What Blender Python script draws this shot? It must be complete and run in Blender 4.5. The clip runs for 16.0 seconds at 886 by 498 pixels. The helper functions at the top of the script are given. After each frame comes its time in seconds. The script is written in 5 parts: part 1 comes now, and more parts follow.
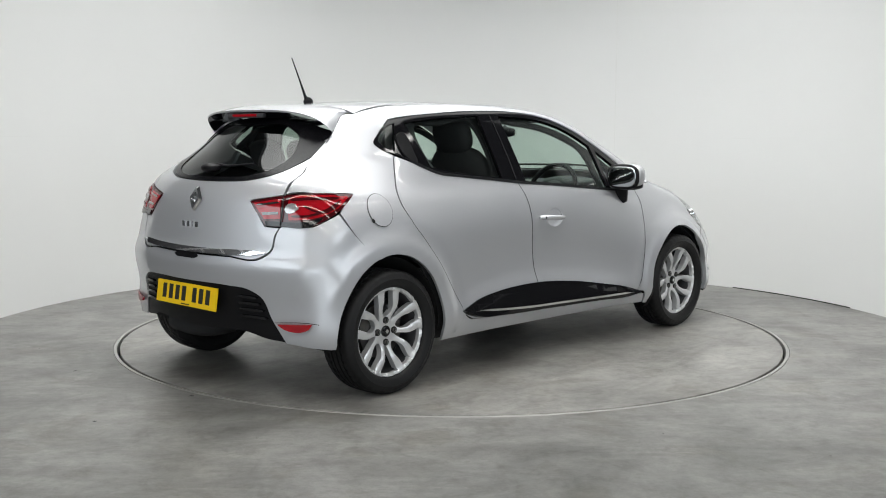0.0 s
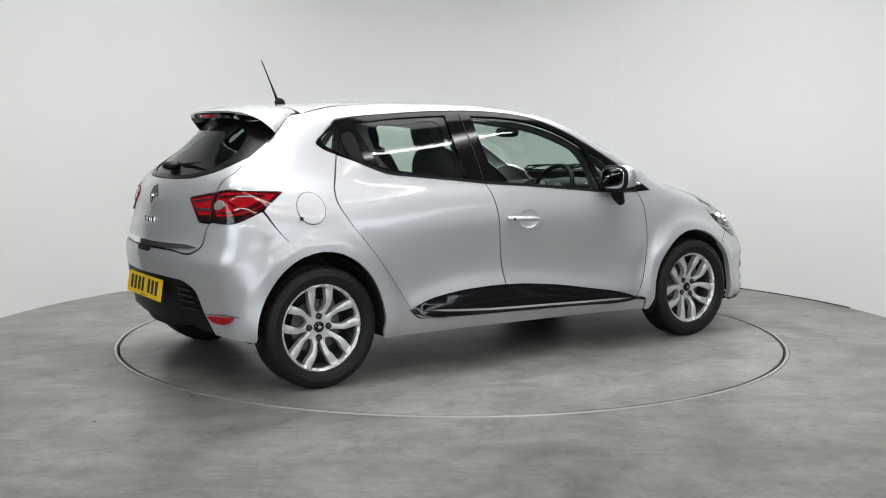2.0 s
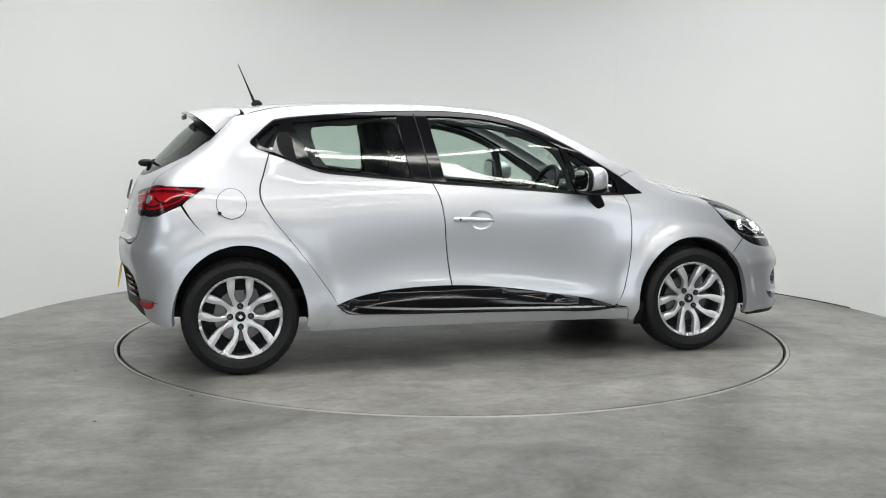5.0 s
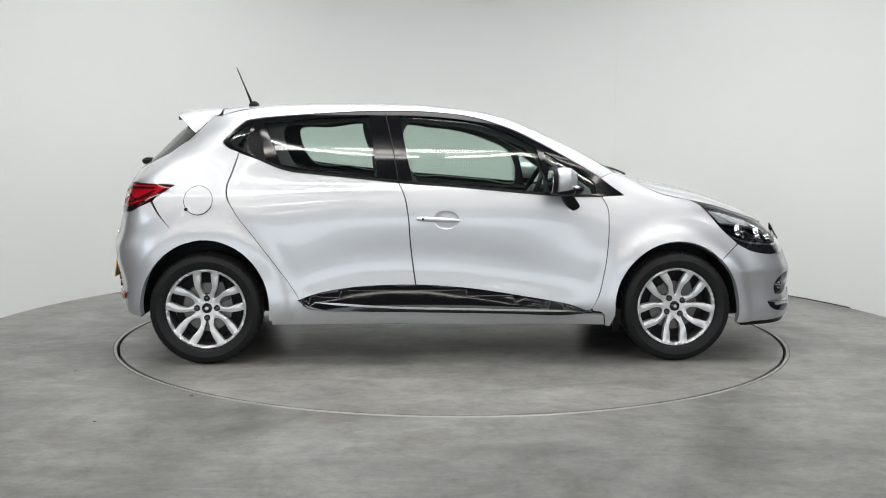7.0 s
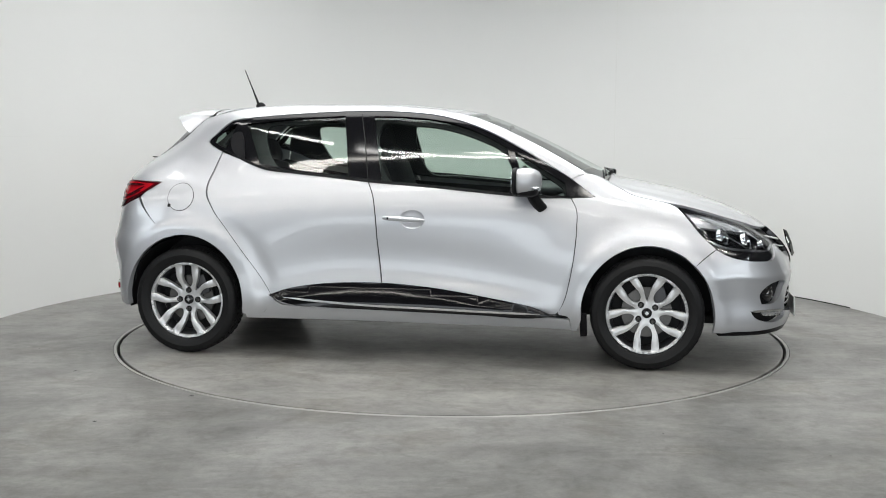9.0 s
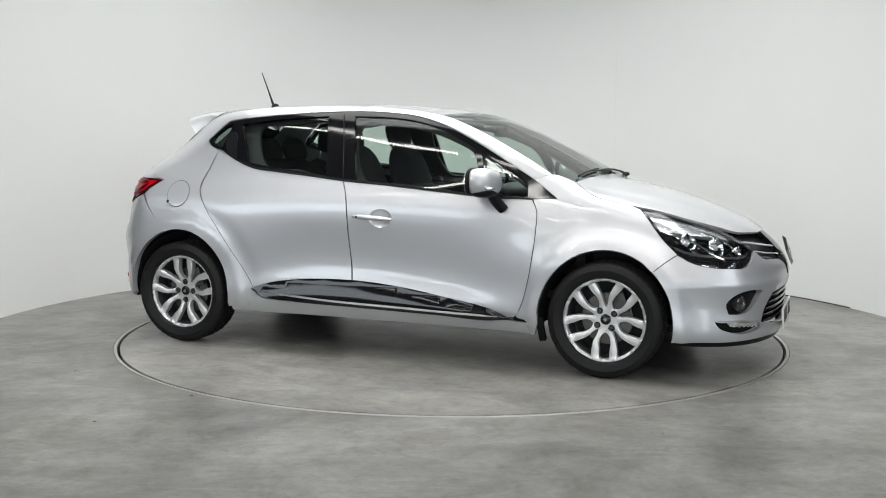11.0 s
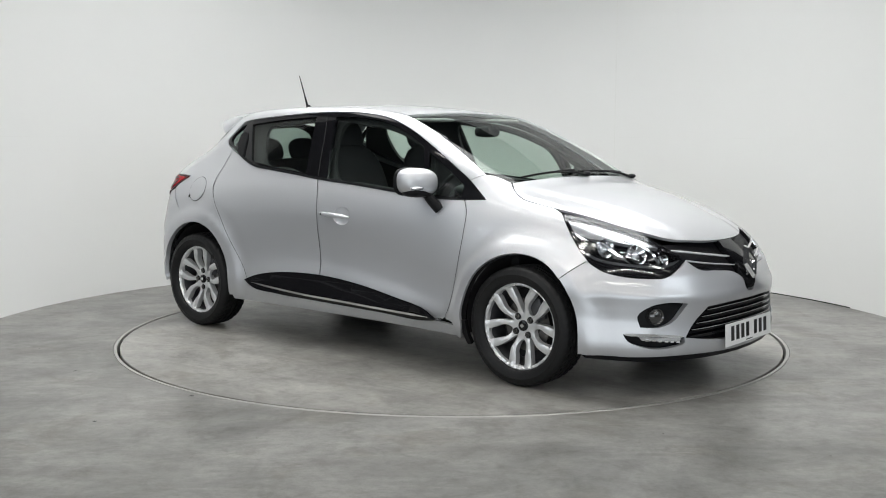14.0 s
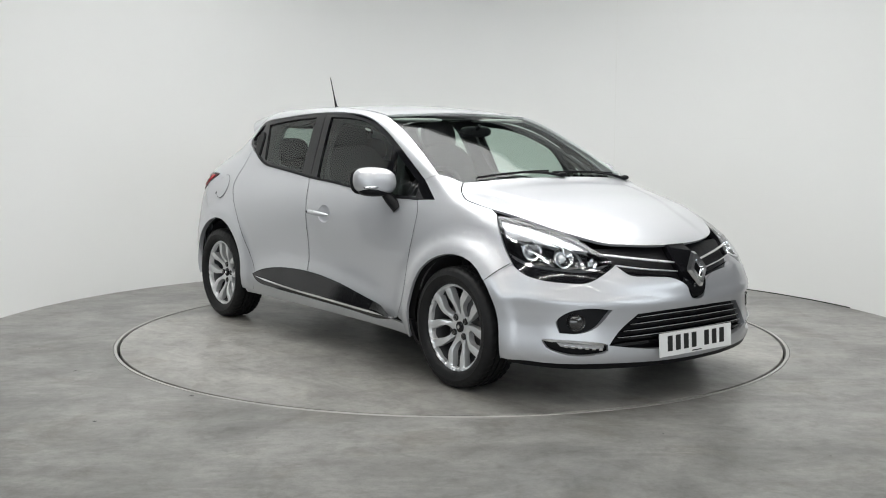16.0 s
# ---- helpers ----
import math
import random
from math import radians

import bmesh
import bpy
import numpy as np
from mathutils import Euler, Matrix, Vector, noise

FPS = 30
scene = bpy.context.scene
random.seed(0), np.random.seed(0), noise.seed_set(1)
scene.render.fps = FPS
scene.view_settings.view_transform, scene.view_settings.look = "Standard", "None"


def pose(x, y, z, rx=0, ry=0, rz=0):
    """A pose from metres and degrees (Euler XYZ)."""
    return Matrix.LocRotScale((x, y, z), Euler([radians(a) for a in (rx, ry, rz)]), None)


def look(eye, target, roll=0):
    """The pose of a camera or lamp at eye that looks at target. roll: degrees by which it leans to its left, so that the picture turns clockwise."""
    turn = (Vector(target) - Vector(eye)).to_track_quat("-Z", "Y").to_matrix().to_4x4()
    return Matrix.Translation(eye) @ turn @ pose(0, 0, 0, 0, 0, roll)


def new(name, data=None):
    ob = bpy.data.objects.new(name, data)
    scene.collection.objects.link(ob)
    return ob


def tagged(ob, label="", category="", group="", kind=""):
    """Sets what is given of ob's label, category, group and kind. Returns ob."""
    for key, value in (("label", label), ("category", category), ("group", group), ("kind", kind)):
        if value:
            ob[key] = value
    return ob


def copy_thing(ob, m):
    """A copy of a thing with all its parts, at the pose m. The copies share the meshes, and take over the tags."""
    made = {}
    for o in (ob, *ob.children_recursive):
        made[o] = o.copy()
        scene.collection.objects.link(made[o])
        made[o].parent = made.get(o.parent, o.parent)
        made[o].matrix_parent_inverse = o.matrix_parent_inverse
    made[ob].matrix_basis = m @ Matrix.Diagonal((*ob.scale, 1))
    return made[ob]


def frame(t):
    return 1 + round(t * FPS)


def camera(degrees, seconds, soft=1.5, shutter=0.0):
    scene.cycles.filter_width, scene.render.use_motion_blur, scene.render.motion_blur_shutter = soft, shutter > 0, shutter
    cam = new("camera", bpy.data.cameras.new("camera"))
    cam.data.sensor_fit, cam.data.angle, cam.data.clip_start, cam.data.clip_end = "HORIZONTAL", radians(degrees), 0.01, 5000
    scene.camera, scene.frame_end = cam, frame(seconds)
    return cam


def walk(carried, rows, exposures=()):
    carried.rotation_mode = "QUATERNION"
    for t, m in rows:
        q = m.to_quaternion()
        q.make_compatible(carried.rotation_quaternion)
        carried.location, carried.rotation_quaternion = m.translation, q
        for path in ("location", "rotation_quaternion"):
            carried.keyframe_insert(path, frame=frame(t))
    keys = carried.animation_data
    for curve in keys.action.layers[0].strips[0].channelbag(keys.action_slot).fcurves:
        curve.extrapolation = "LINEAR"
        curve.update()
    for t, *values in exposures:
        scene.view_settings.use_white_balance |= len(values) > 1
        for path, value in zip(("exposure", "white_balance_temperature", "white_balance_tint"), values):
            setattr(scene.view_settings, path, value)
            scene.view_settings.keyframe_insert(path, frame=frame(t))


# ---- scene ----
import itertools
from mathutils.geometry import delaunay_2d_cdt

# ---- camera ----
cam = camera(45.295, 16.0, soft=1.0)
EYE, AIM = (0.0, -6.682, 1.257), (-0.0508, -0.039, 0.5351)
walk(cam, [(0.0, look(EYE, AIM, 0.213)), (16.0, look(EYE, AIM, 0.213))], [(0.0, 0.0), (16.0, 0.0)])


def turn_at(t):
    """The turntable's heading in degrees, a steady turn."""
    return 46.7 - 6.18 * t


# ---- light ----
world = bpy.data.worlds.new("studio_air")
scene.world = world
world.use_nodes = True
world.node_tree.nodes["Background"].inputs[0].default_value = (0.8, 0.9, 1.0, 1)
world.node_tree.nodes["Background"].inputs[1].default_value = 0.05


def area(name, eye, target, sx, sy, watts, colour=(1, 1, 1), shape="RECTANGLE", spread=180):
    lamp = bpy.data.lights.new(name, "AREA")
    lamp.shape, lamp.size, lamp.size_y, lamp.energy, lamp.color = shape, sx, sy, watts, colour
    lamp.spread = radians(spread)
    ob = new(name, lamp)
    ob.matrix_world = look(eye, target)
    return ob


area("overhead_softbox_light", (0, 0.1, 3.50), (0, 0.101, 0), 4.8, 3.5, 148, (0.985, 0.995, 0.985), spread=118)
# strip lamps under the hall ceiling, a band of high windows in each side wall, and an added low front fill, bluish like
# daylight
STRIP_Y = (-3.5, -5.2, -7.4)
for y in STRIP_Y:
    area("hall_strip_light", (0, y, 3.78), (0, y + 3.4, 0), 10.6, 0.07, 47, (1.0, 0.965, 0.90))
WINDOW_Y, WINDOW_Z = -3.6, 2.75
for sx in (-1, 1):
    area("window_daylight", (sx * 6.22, WINDOW_Y, WINDOW_Z), (0, WINDOW_Y + 1.5, 0.6), 8.4, 1.2, 150, (0.86, 0.94, 1.0))
area("front_fill_daylight", (0, -9.42, 1.08), (0, 0, 1.0), 8.6, 1.9, 160, (0.88, 0.95, 1.0))

# ---- materials ----
def material(name, colour, rough=0.5, metal=0.0, coat=0.0, vary=0.08, scale=6.0, bump=0.0, bump_scale=200.0, rough_vary=0.06, emit=None, power=0.0, spec=0.5):
    m = bpy.data.materials.new(name)
    m.use_nodes = True
    nt = m.node_tree
    b = nt.nodes["Principled BSDF"]
    b.inputs["Roughness"].default_value, b.inputs["Metallic"].default_value = rough, metal
    b.inputs["Coat Weight"].default_value, b.inputs["Coat Roughness"].default_value = coat, 0.03
    b.inputs["Specular IOR Level"].default_value = spec
    tc = nt.nodes.new("ShaderNodeTexCoord")
    n = nt.nodes.new("ShaderNodeTexNoise")
    n.inputs["Scale"].default_value, n.inputs["Detail"].default_value = scale, 6
    nt.links.new(tc.outputs["Object"], n.inputs["Vector"])
    mix = nt.nodes.new("ShaderNodeMix")
    mix.data_type = "RGBA"
    mix.inputs[6].default_value = (*[c * (1 - vary) for c in colour], 1)
    mix.inputs[7].default_value = (*[min(1, c * (1 + vary)) for c in colour], 1)
    nt.links.new(n.outputs["Fac"], mix.inputs[0])
    nt.links.new(mix.outputs[2], b.inputs["Base Color"])
    if rough_vary:
        r = nt.nodes.new("ShaderNodeMapRange")
        r.inputs[3].default_value, r.inputs[4].default_value = max(0, rough - rough_vary), min(1, rough + rough_vary)
        nt.links.new(n.outputs["Fac"], r.inputs[0])
        nt.links.new(r.outputs[0], b.inputs["Roughness"])
    if bump:
        n2 = nt.nodes.new("ShaderNodeTexNoise")
        n2.inputs["Scale"].default_value, n2.inputs["Detail"].default_value = bump_scale, 4
        nt.links.new(tc.outputs["Object"], n2.inputs["Vector"])
        bp = nt.nodes.new("ShaderNodeBump")
        bp.inputs["Strength"].default_value, bp.inputs["Distance"].default_value = bump, 0.002
        nt.links.new(n2.outputs["Fac"], bp.inputs["Height"])
        nt.links.new(bp.outputs[0], b.inputs["Normal"])
    if emit:
        b.inputs["Emission Color"].default_value, b.inputs["Emission Strength"].default_value = (*emit, 1), power
    return m


def glass(name, tint, gloss_rough=0.0, clear=1.0):
    """A thin pane: it lets light through with its tint and mirrors by Fresnel."""
    m = bpy.data.materials.new(name)
    m.use_nodes = True
    nt = m.node_tree
    out = nt.nodes["Material Output"]
    nt.nodes.remove(nt.nodes["Principled BSDF"])
    tr = nt.nodes.new("ShaderNodeBsdfTransparent")
    tr.inputs[0].default_value = (*tint, 1)
    gl = nt.nodes.new("ShaderNodeBsdfGlossy")
    gl.inputs["Roughness"].default_value = gloss_rough
    lw = nt.nodes.new("ShaderNodeLayerWeight")
    lw.inputs[0].default_value = 0.5
    pw = nt.nodes.new("ShaderNodeMath")
    pw.operation = "POWER"
    pw.inputs[1].default_value = 5.0
    nt.links.new(lw.outputs["Facing"], pw.inputs[0])
    fr = nt.nodes.new("ShaderNodeMapRange")
    fr.inputs[3].default_value, fr.inputs[4].default_value = 0.05, 0.95
    nt.links.new(pw.outputs[0], fr.inputs[0])
    mx = nt.nodes.new("ShaderNodeMixShader")
    nt.links.new(fr.outputs[0], mx.inputs[0])
    nt.links.new(tr.outputs[0], mx.inputs[1])
    nt.links.new(gl.outputs[0], mx.inputs[2])
    nt.links.new(mx.outputs[0], out.inputs[0])
    return m


PAINT = material("silver_metallic_paint", (0.530, 0.538, 0.560), 0.43, 0.64, 0.9, 0.03, 1400, 0.06, 2600, 0.03)
BLACK = material("black_plastic", (0.006, 0.006, 0.007), 0.42, 0, 0, 0.2, 30, 0.15, 900, spec=0.15)
SEAMDARK = material("shadowed_panel_gap", (0.05, 0.05, 0.052), 0.9)
GLOSS = material("gloss_black_trim", (0.005, 0.005, 0.006), 0.07, 0, 0.0, 0.1, 20, 0, 1, 0.02, spec=0.38)
SATIN = material("satin_black_trim", (0.006, 0.006, 0.007), 0.22, 0, 0.0, 0.1, 20, 0, 1, 0.03, spec=0.16)
DARK = material("dark_underbody", (0.012, 0.012, 0.013), 0.8, 0, 0, 0.3, 12)
CHROME = material("chrome", (0.78, 0.79, 0.8), 0.07, 1.0, 0, 0.03, 10, 0, 1, 0.02)
MIRROR = material("mirror_glass", (0.45, 0.46, 0.47), 0.02, 1.0, 0, 0.02, 10, 0, 1, 0.01)
RUBBER = material("tyre_rubber", (0.0095, 0.0095, 0.010), 0.50, 0, 0, 0.25, 40, 0.25, 500, spec=0.22)
LENSGREY = material("grey_clear_lens", (0.38, 0.37, 0.37), 0.10, 0.4, 0.0, 0.3, 60, 0, 1, 0.03)
FOGGLASS = material("smoked_lamp_glass", (0.035, 0.034, 0.034), 0.08, 0.3, 1.0, 0.3, 40, 0, 1, 0.02)
ALLOY = material("silver_alloy", (0.66, 0.665, 0.67), 0.34, 0.55, 0.2, 0.05, 30, 0.03, 800)
STEEL = material("brake_steel", (0.13, 0.125, 0.12), 0.42, 1.0, 0, 0.2, 50)
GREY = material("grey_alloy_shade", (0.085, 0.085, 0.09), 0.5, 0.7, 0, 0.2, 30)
CLOTH = material("dark_seat_cloth", (0.02, 0.02, 0.022), 0.9, 0, 0, 0.25, 120, 0.4, 700)
DASH = material("dark_grey_dash_plastic", (0.03, 0.032, 0.035), 0.55, 0, 0, 0.15, 40, 0.3, 900)
TRIM = material("dark_inner_trim", (0.02, 0.021, 0.022), 0.7, 0, 0, 0.15, 40)
LINING = material("grey_headlining", (0.35, 0.35, 0.34), 0.9, 0, 0, 0.05, 60, 0.2, 500)
RED = material("red_lamp_lens", (0.34, 0.004, 0.010), 0.06, 0, 0.0, 0.3, 25, 0, 1, 0.02)
DEEPRED = material("dark_red_lens", (0.05, 0.002, 0.004), 0.06, 0, 0.0, 0.3, 25, 0, 1, 0.02)
WHITELENS = material("clear_lamp_lens", (0.62, 0.63, 0.65), 0.20, 0.7, 1.0, 0.15, 25, 0, 1, 0.03)
YELLOW = material("yellow_plate", (0.85, 0.55, 0.005), 0.4, 0, 0.3, 0.03, 12)
WHITE = material("white_plate", (0.8, 0.8, 0.79), 0.4, 0, 0.3, 0.03, 12)
INK = material("black_ink", (0.012, 0.012, 0.012), 0.5)
PANE = glass("green_tinted_pane", (0.74, 0.83, 0.78))
DARKPANE = glass("dark_tinted_pane", (0.34, 0.40, 0.37))
LENS = glass("clear_lamp_cover", (0.93, 0.94, 0.95))


# ---- the car's skin: one smooth closed form, on which every panel, pane and lamp lies ----
def curve1d(points, soft=0.02):
    """A smooth curve through (s, value) points, as a table to look values up in."""
    p = np.array(points, float)
    s = np.linspace(p[0, 0] - 0.3, p[-1, 0] + 0.3, 1600)
    d = np.diff(p[:, 1]) / np.diff(p[:, 0])
    m = np.concatenate([[d[0]], (d[:-1] + d[1:]) / 2, [d[-1]]])
    for i in range(len(d)):
        for j in (i, i + 1):
            m[j] = np.clip(m[j], -3 * abs(d[i]), 3 * abs(d[i])) if m[j] * d[i] > 0 else (0 if 0 < i < len(d) else m[j])
    k = np.clip(np.searchsorted(p[:, 0], s) - 1, 0, len(d) - 1)
    h = np.diff(p[:, 0])[k]
    t = (s - p[k, 0]) / h
    v = (2 * t**3 - 3 * t**2 + 1) * p[k, 1] + (t**3 - 2 * t**2 + t) * h * m[k] + (3 * t**2 - 2 * t**3) * p[k + 1, 1] + (t**3 - t**2) * h * m[k + 1]
    v = np.where(t < 0, p[0, 1] + m[0] * (s - p[0, 0]), np.where(t > 1, p[-1, 1] + m[-1] * (s - p[-1, 0]), v))
    w = max(1, int(soft / (s[1] - s[0])))
    g = np.exp(-0.5 * (np.arange(-3 * w, 3 * w + 1) / w) ** 2)
    v = np.convolve(np.pad(v, 3 * w, mode="reflect", reflect_type="odd"), g / g.sum(), mode="valid")
    return s, v


TOP = curve1d([(-1.8, 1.29), (-1.6, 1.352), (-1.425, 1.392), (-1.108, 1.424), (-0.696, 1.437), (-0.351, 1.437), (0.0, 1.413), (0.24, 1.374), (0.522, 1.260), (0.914, 1.066), (1.04, 1.004), (1.2, 0.968), (1.417, 0.922), (1.6, 0.862), (1.78, 0.788), (1.93, 0.70), (2.1, 0.54)], 0.03)
CROWN = curve1d([(-1.7, 0.12), (-1.2, 0.10), (-0.3, 0.085), (0.2, 0.085), (0.9, 0.075), (1.2, 0.10), (1.5, 0.15), (2.0, 0.2)], 0.08)
NOSE = curve1d([(0.1, 1.93), (0.2, 2.00), (0.28, 2.028), (0.4, 2.035), (0.5, 2.025), (0.6, 1.99), (0.7, 1.935), (0.8, 1.86), (1.0, 1.6)], 0.03)
TAIL = curve1d([(0.15, -1.86), (0.25, -1.95), (0.35, -1.975), (0.45, -1.985), (0.55, -2.005), (0.63, -2.01), (0.70, -1.985), (0.76, -1.972), (0.83, -1.955), (0.94, -1.925), (1.0, -1.895), (1.06, -1.853), (1.17, -1.745), (1.28, -1.635), (1.36, -1.52), (1.45, -1.37)], 0.02)
SIDE = curve1d([(0.1, 0.68), (0.18, 0.75), (0.25, 0.785), (0.33, 0.80), (0.45, 0.79), (0.6, 0.787), (0.75, 0.787), (0.85, 0.776), (0.93, 0.752), (0.99, 0.724), (1.1, 0.684), (1.2, 0.642), (1.3, 0.60), (1.377, 0.563), (1.45, 0.525)], 0.02)


def at(table, s):
    return np.interp(s, table[0], table[1])


def smoothstep(a, b, x):
    t = np.clip((x - a) / (b - a), 0, 1)
    return t * t * (3 - 2 * t)


def smooth_max(a, b, k):
    h = np.clip(0.5 + 0.5 * (a - b) / k, 0, 1)
    return b + (a - b) * h + k * h * (1 - h)


def skin(p):
    """Below zero inside the car's outer form, above zero outside."""
    x, y, z = p[:, 0], np.abs(p[:, 1]), p[:, 2]
    low = 1 - smoothstep(0.5, 0.8, z)
    half = at(SIDE, z) - 0.10 * (np.clip(x - 0.3, 0, None) / 1.07) ** 1.6 * (1 - 0.65 * low)
    half = half + 0.097 * np.exp(-0.5 * ((x - 1.22) / 0.34) ** 2) * (1 - smoothstep(0.55, 1.0, z))
    half = half + 0.052 * np.exp(-0.5 * ((x + 1.40) / 0.42) ** 2) * (1 - smoothstep(0.55, 1.05, z))
    half = half - 0.05 * smoothstep(-1.0, -1.6, x) * smoothstep(0.95, 1.15, z)
    side = y - half
    bulge = 0.045 * np.exp(-((y / 0.17) ** 2)) * np.exp(-(((z - 0.63) / 0.13) ** 2))
    front = (x - (at(NOSE, z) + bulge - 0.25 * y**2 - 0.45 * y**4)) * 0.85
    rear = ((at(TAIL, z) + (0.28 + 0.2 * smoothstep(1.0, 1.15, z) + 0.30 * smoothstep(1.06, 1.28, z)) * y**2) - x) * 0.9 * (1 - 0.25 * smoothstep(1.0, 1.1, z))
    top = (z - (at(TOP, x) - at(CROWN, x) * y**2)) * 0.92
    f = smooth_max(side, front, 0.14)
    f = smooth_max(f, rear, 0.13)
    return smooth_max(f, top, 0.05 + 0.03 * smoothstep(1.0, 1.4, x))


def skin_normal(p, e=0.004):
    g = np.stack([skin(p + d) - skin(p - d) for d in np.eye(3) * e], 1)
    return g / np.linalg.norm(g, axis=1)[:, None]


def cast(origin, way, reach=2.6):
    """Where rays first meet the skin; a ray that misses stops where it comes nearest."""
    s = np.linspace(0, reach, 160)
    f = np.stack([skin(origin + way * k) for k in s])
    inside = f < 0
    first = np.where(inside.any(0), inside.argmax(0), f.argmin(0))
    lo, hi = s[np.maximum(first - 1, 0)], s[first]
    for _ in range(22):
        mid = (lo + hi) / 2
        into = skin(origin + way * mid[:, None]) < 0
        hi, lo = np.where(into, mid, hi), np.where(into, lo, mid)
    return origin + way * hi[:, None]


def rays(view, uv):
    """Rays on to the car's right half: from the side, from above, aslant, and round the nose and the tail (u along the bend, v up)."""
    u, v = uv[:, 0], uv[:, 1]
    o = np.zeros((len(u), 3))
    w = np.zeros((len(u), 3))
    if view == "side":
        o[:, 0], o[:, 1], o[:, 2], w[:, 1] = u, -1.2, v, 1
    elif view == "top":
        o[:, 0], o[:, 1], o[:, 2], w[:, 2] = u, v, 1.8, -1
    elif view == "slant":
        o[:, 0], o[:, 1], o[:, 2] = u, v * 0.643 - 1.5 * 0.766, v * 0.766 + 1.5 * 0.643
        w[:, 1], w[:, 2] = 0.766, -0.643
    else:
        k = 1 if view == "nose" else -1
        a = u / 0.9
        w[:, 0], w[:, 1] = -k * np.cos(a), np.sin(a)
        o[:, 0], o[:, 1], o[:, 2] = k * 0.9, 0, v
        o = o - 1.7 * w
    return o, w


def flat(view, p):
    """The other way: the (u, v) of points of the car's skin."""
    x, y, z = p[:, 0], p[:, 1], p[:, 2]
    if view == "side":
        return np.stack([x, z], 1)
    if view == "top":
        return np.stack([x, y], 1)
    if view == "slant":
        return np.stack([x, y * 0.643 + z * 0.766], 1)
    k = 1 if view == "nose" else -1
    return np.stack([0.9 * np.arctan2(-y, k * x - 0.9), z], 1)


# ---- building helpers ----
def mesh_from(name, verts, faces, mats, smooth=True, parent=None, label="", loop_normals=None, slots=None):
    me = bpy.data.meshes.new(name)
    me.from_pydata([tuple(v) for v in verts], [], [tuple(f) for f in faces])
    for m in mats if isinstance(mats, (list, tuple)) else [mats]:
        me.materials.append(m)
    if slots is not None:
        me.polygons.foreach_set("material_index", slots)
    me.polygons.foreach_set("use_smooth", [smooth] * len(me.polygons))
    if loop_normals is not None:
        me.normals_split_custom_set([tuple(n) for n in loop_normals])
    me.update()
    ob = new(name, me)
    if parent:
        ob.parent = parent
    if label:
        tagged(ob, label)
    return ob


def part(name, bm, mat, parent=None, label="", smooth=True, bevel=0.0):
    """Links a bmesh as one mesh object under a thing or a part."""
    if bevel:
        bmesh.ops.bevel(bm, geom=[e for e in bm.edges if len(e.link_faces) == 2 and e.calc_face_angle(0) > 0.6], offset=bevel, segments=2, affect="EDGES", profile=0.6)
    me = bpy.data.meshes.new(name)
    bm.normal_update()
    bm.to_mesh(me)
    bm.free()
    me.materials.append(mat)
    me.polygons.foreach_set("use_smooth", [smooth] * len(me.polygons))
    if smooth:
        me.set_sharp_from_angle(angle=radians(38))
    ob = new(name, me)
    if parent:
        ob.parent = parent
    if label:
        tagged(ob, label)
    return ob


def add_box(bm, c, s, m=None):
    mat = Matrix.Translation(c) @ Matrix.Diagonal((*s, 1))
    return bmesh.ops.create_cube(bm, size=1, matrix=(m @ mat) if m else mat)["verts"]


def box_bm(c, s, m=None):
    bm = bmesh.new()
    add_box(bm, c, s, m)
    return bm


def lathe_bm(profile, n=64, axis="z", closed=False):
    """A turned form from (radius, height) points."""
    bm = bmesh.new()
    rings = []
    for i in range(n):
        a = 2 * math.pi * i / n
        ring = []
        for r, h in profile:
            ring.append(bm.verts.new((r * math.cos(a), r * math.sin(a), h) if axis == "z" else (r * math.cos(a), h, r * math.sin(a))))
        rings.append(ring)
    m = len(profile)
    for i in range(n):
        a, b = rings[i], rings[(i + 1) % n]
        for j in range(m if closed else m - 1):
            bm.faces.new((a[j], b[j], b[(j + 1) % m], a[(j + 1) % m]))
    bmesh.ops.remove_doubles(bm, verts=bm.verts, dist=1e-6)
    bmesh.ops.recalc_face_normals(bm, faces=bm.faces)
    return bm


def tube_bm(points, radius, n=10, flat_y=1.0):
    """A rod along points; radius may be one number or one a point."""
    bm = bmesh.new()
    pts = [Vector(p) for p in points]
    rad = radius if isinstance(radius, (list, tuple)) else [radius] * len(pts)
    rings = []
    up = Vector((0, 0, 1))
    for i, p in enumerate(pts):
        d = (pts[min(i + 1, len(pts) - 1)] - pts[max(i - 1, 0)]).normalized()
        s = d.cross(up if abs(d.z) < 0.95 else Vector((1, 0, 0))).normalized()
        u = s.cross(d)
        rings.append([bm.verts.new(p + (s * math.cos(2 * math.pi * k / n) + u * math.sin(2 * math.pi * k / n) * flat_y) * rad[i]) for k in range(n)])
    for a, b in zip(rings, rings[1:]):
        for k in range(n):
            bm.faces.new((a[k], a[(k + 1) % n], b[(k + 1) % n], b[k]))
    bm.faces.new(rings[0][::-1])
    bm.faces.new(rings[-1])
    bmesh.ops.recalc_face_normals(bm, faces=bm.faces)
    return bm


def blob_bm(c, s, power=2.6, n=28, m=None):
    """A rounded cushion form (a superellipsoid) of half sizes s."""
    bm = bmesh.new()
    bmesh.ops.create_uvsphere(bm, u_segments=n, v_segments=n // 2, radius=1)
    for v in bm.verts:
        k = sum(abs(q) ** power for q in v.co) ** (-1 / power)
        v.co = Vector((v.co.x * k * s[0] + c[0], v.co.y * k * s[1] + c[1], v.co.z * k * s[2] + c[2]))
    if m:
        bm.transform(m)
    return bm


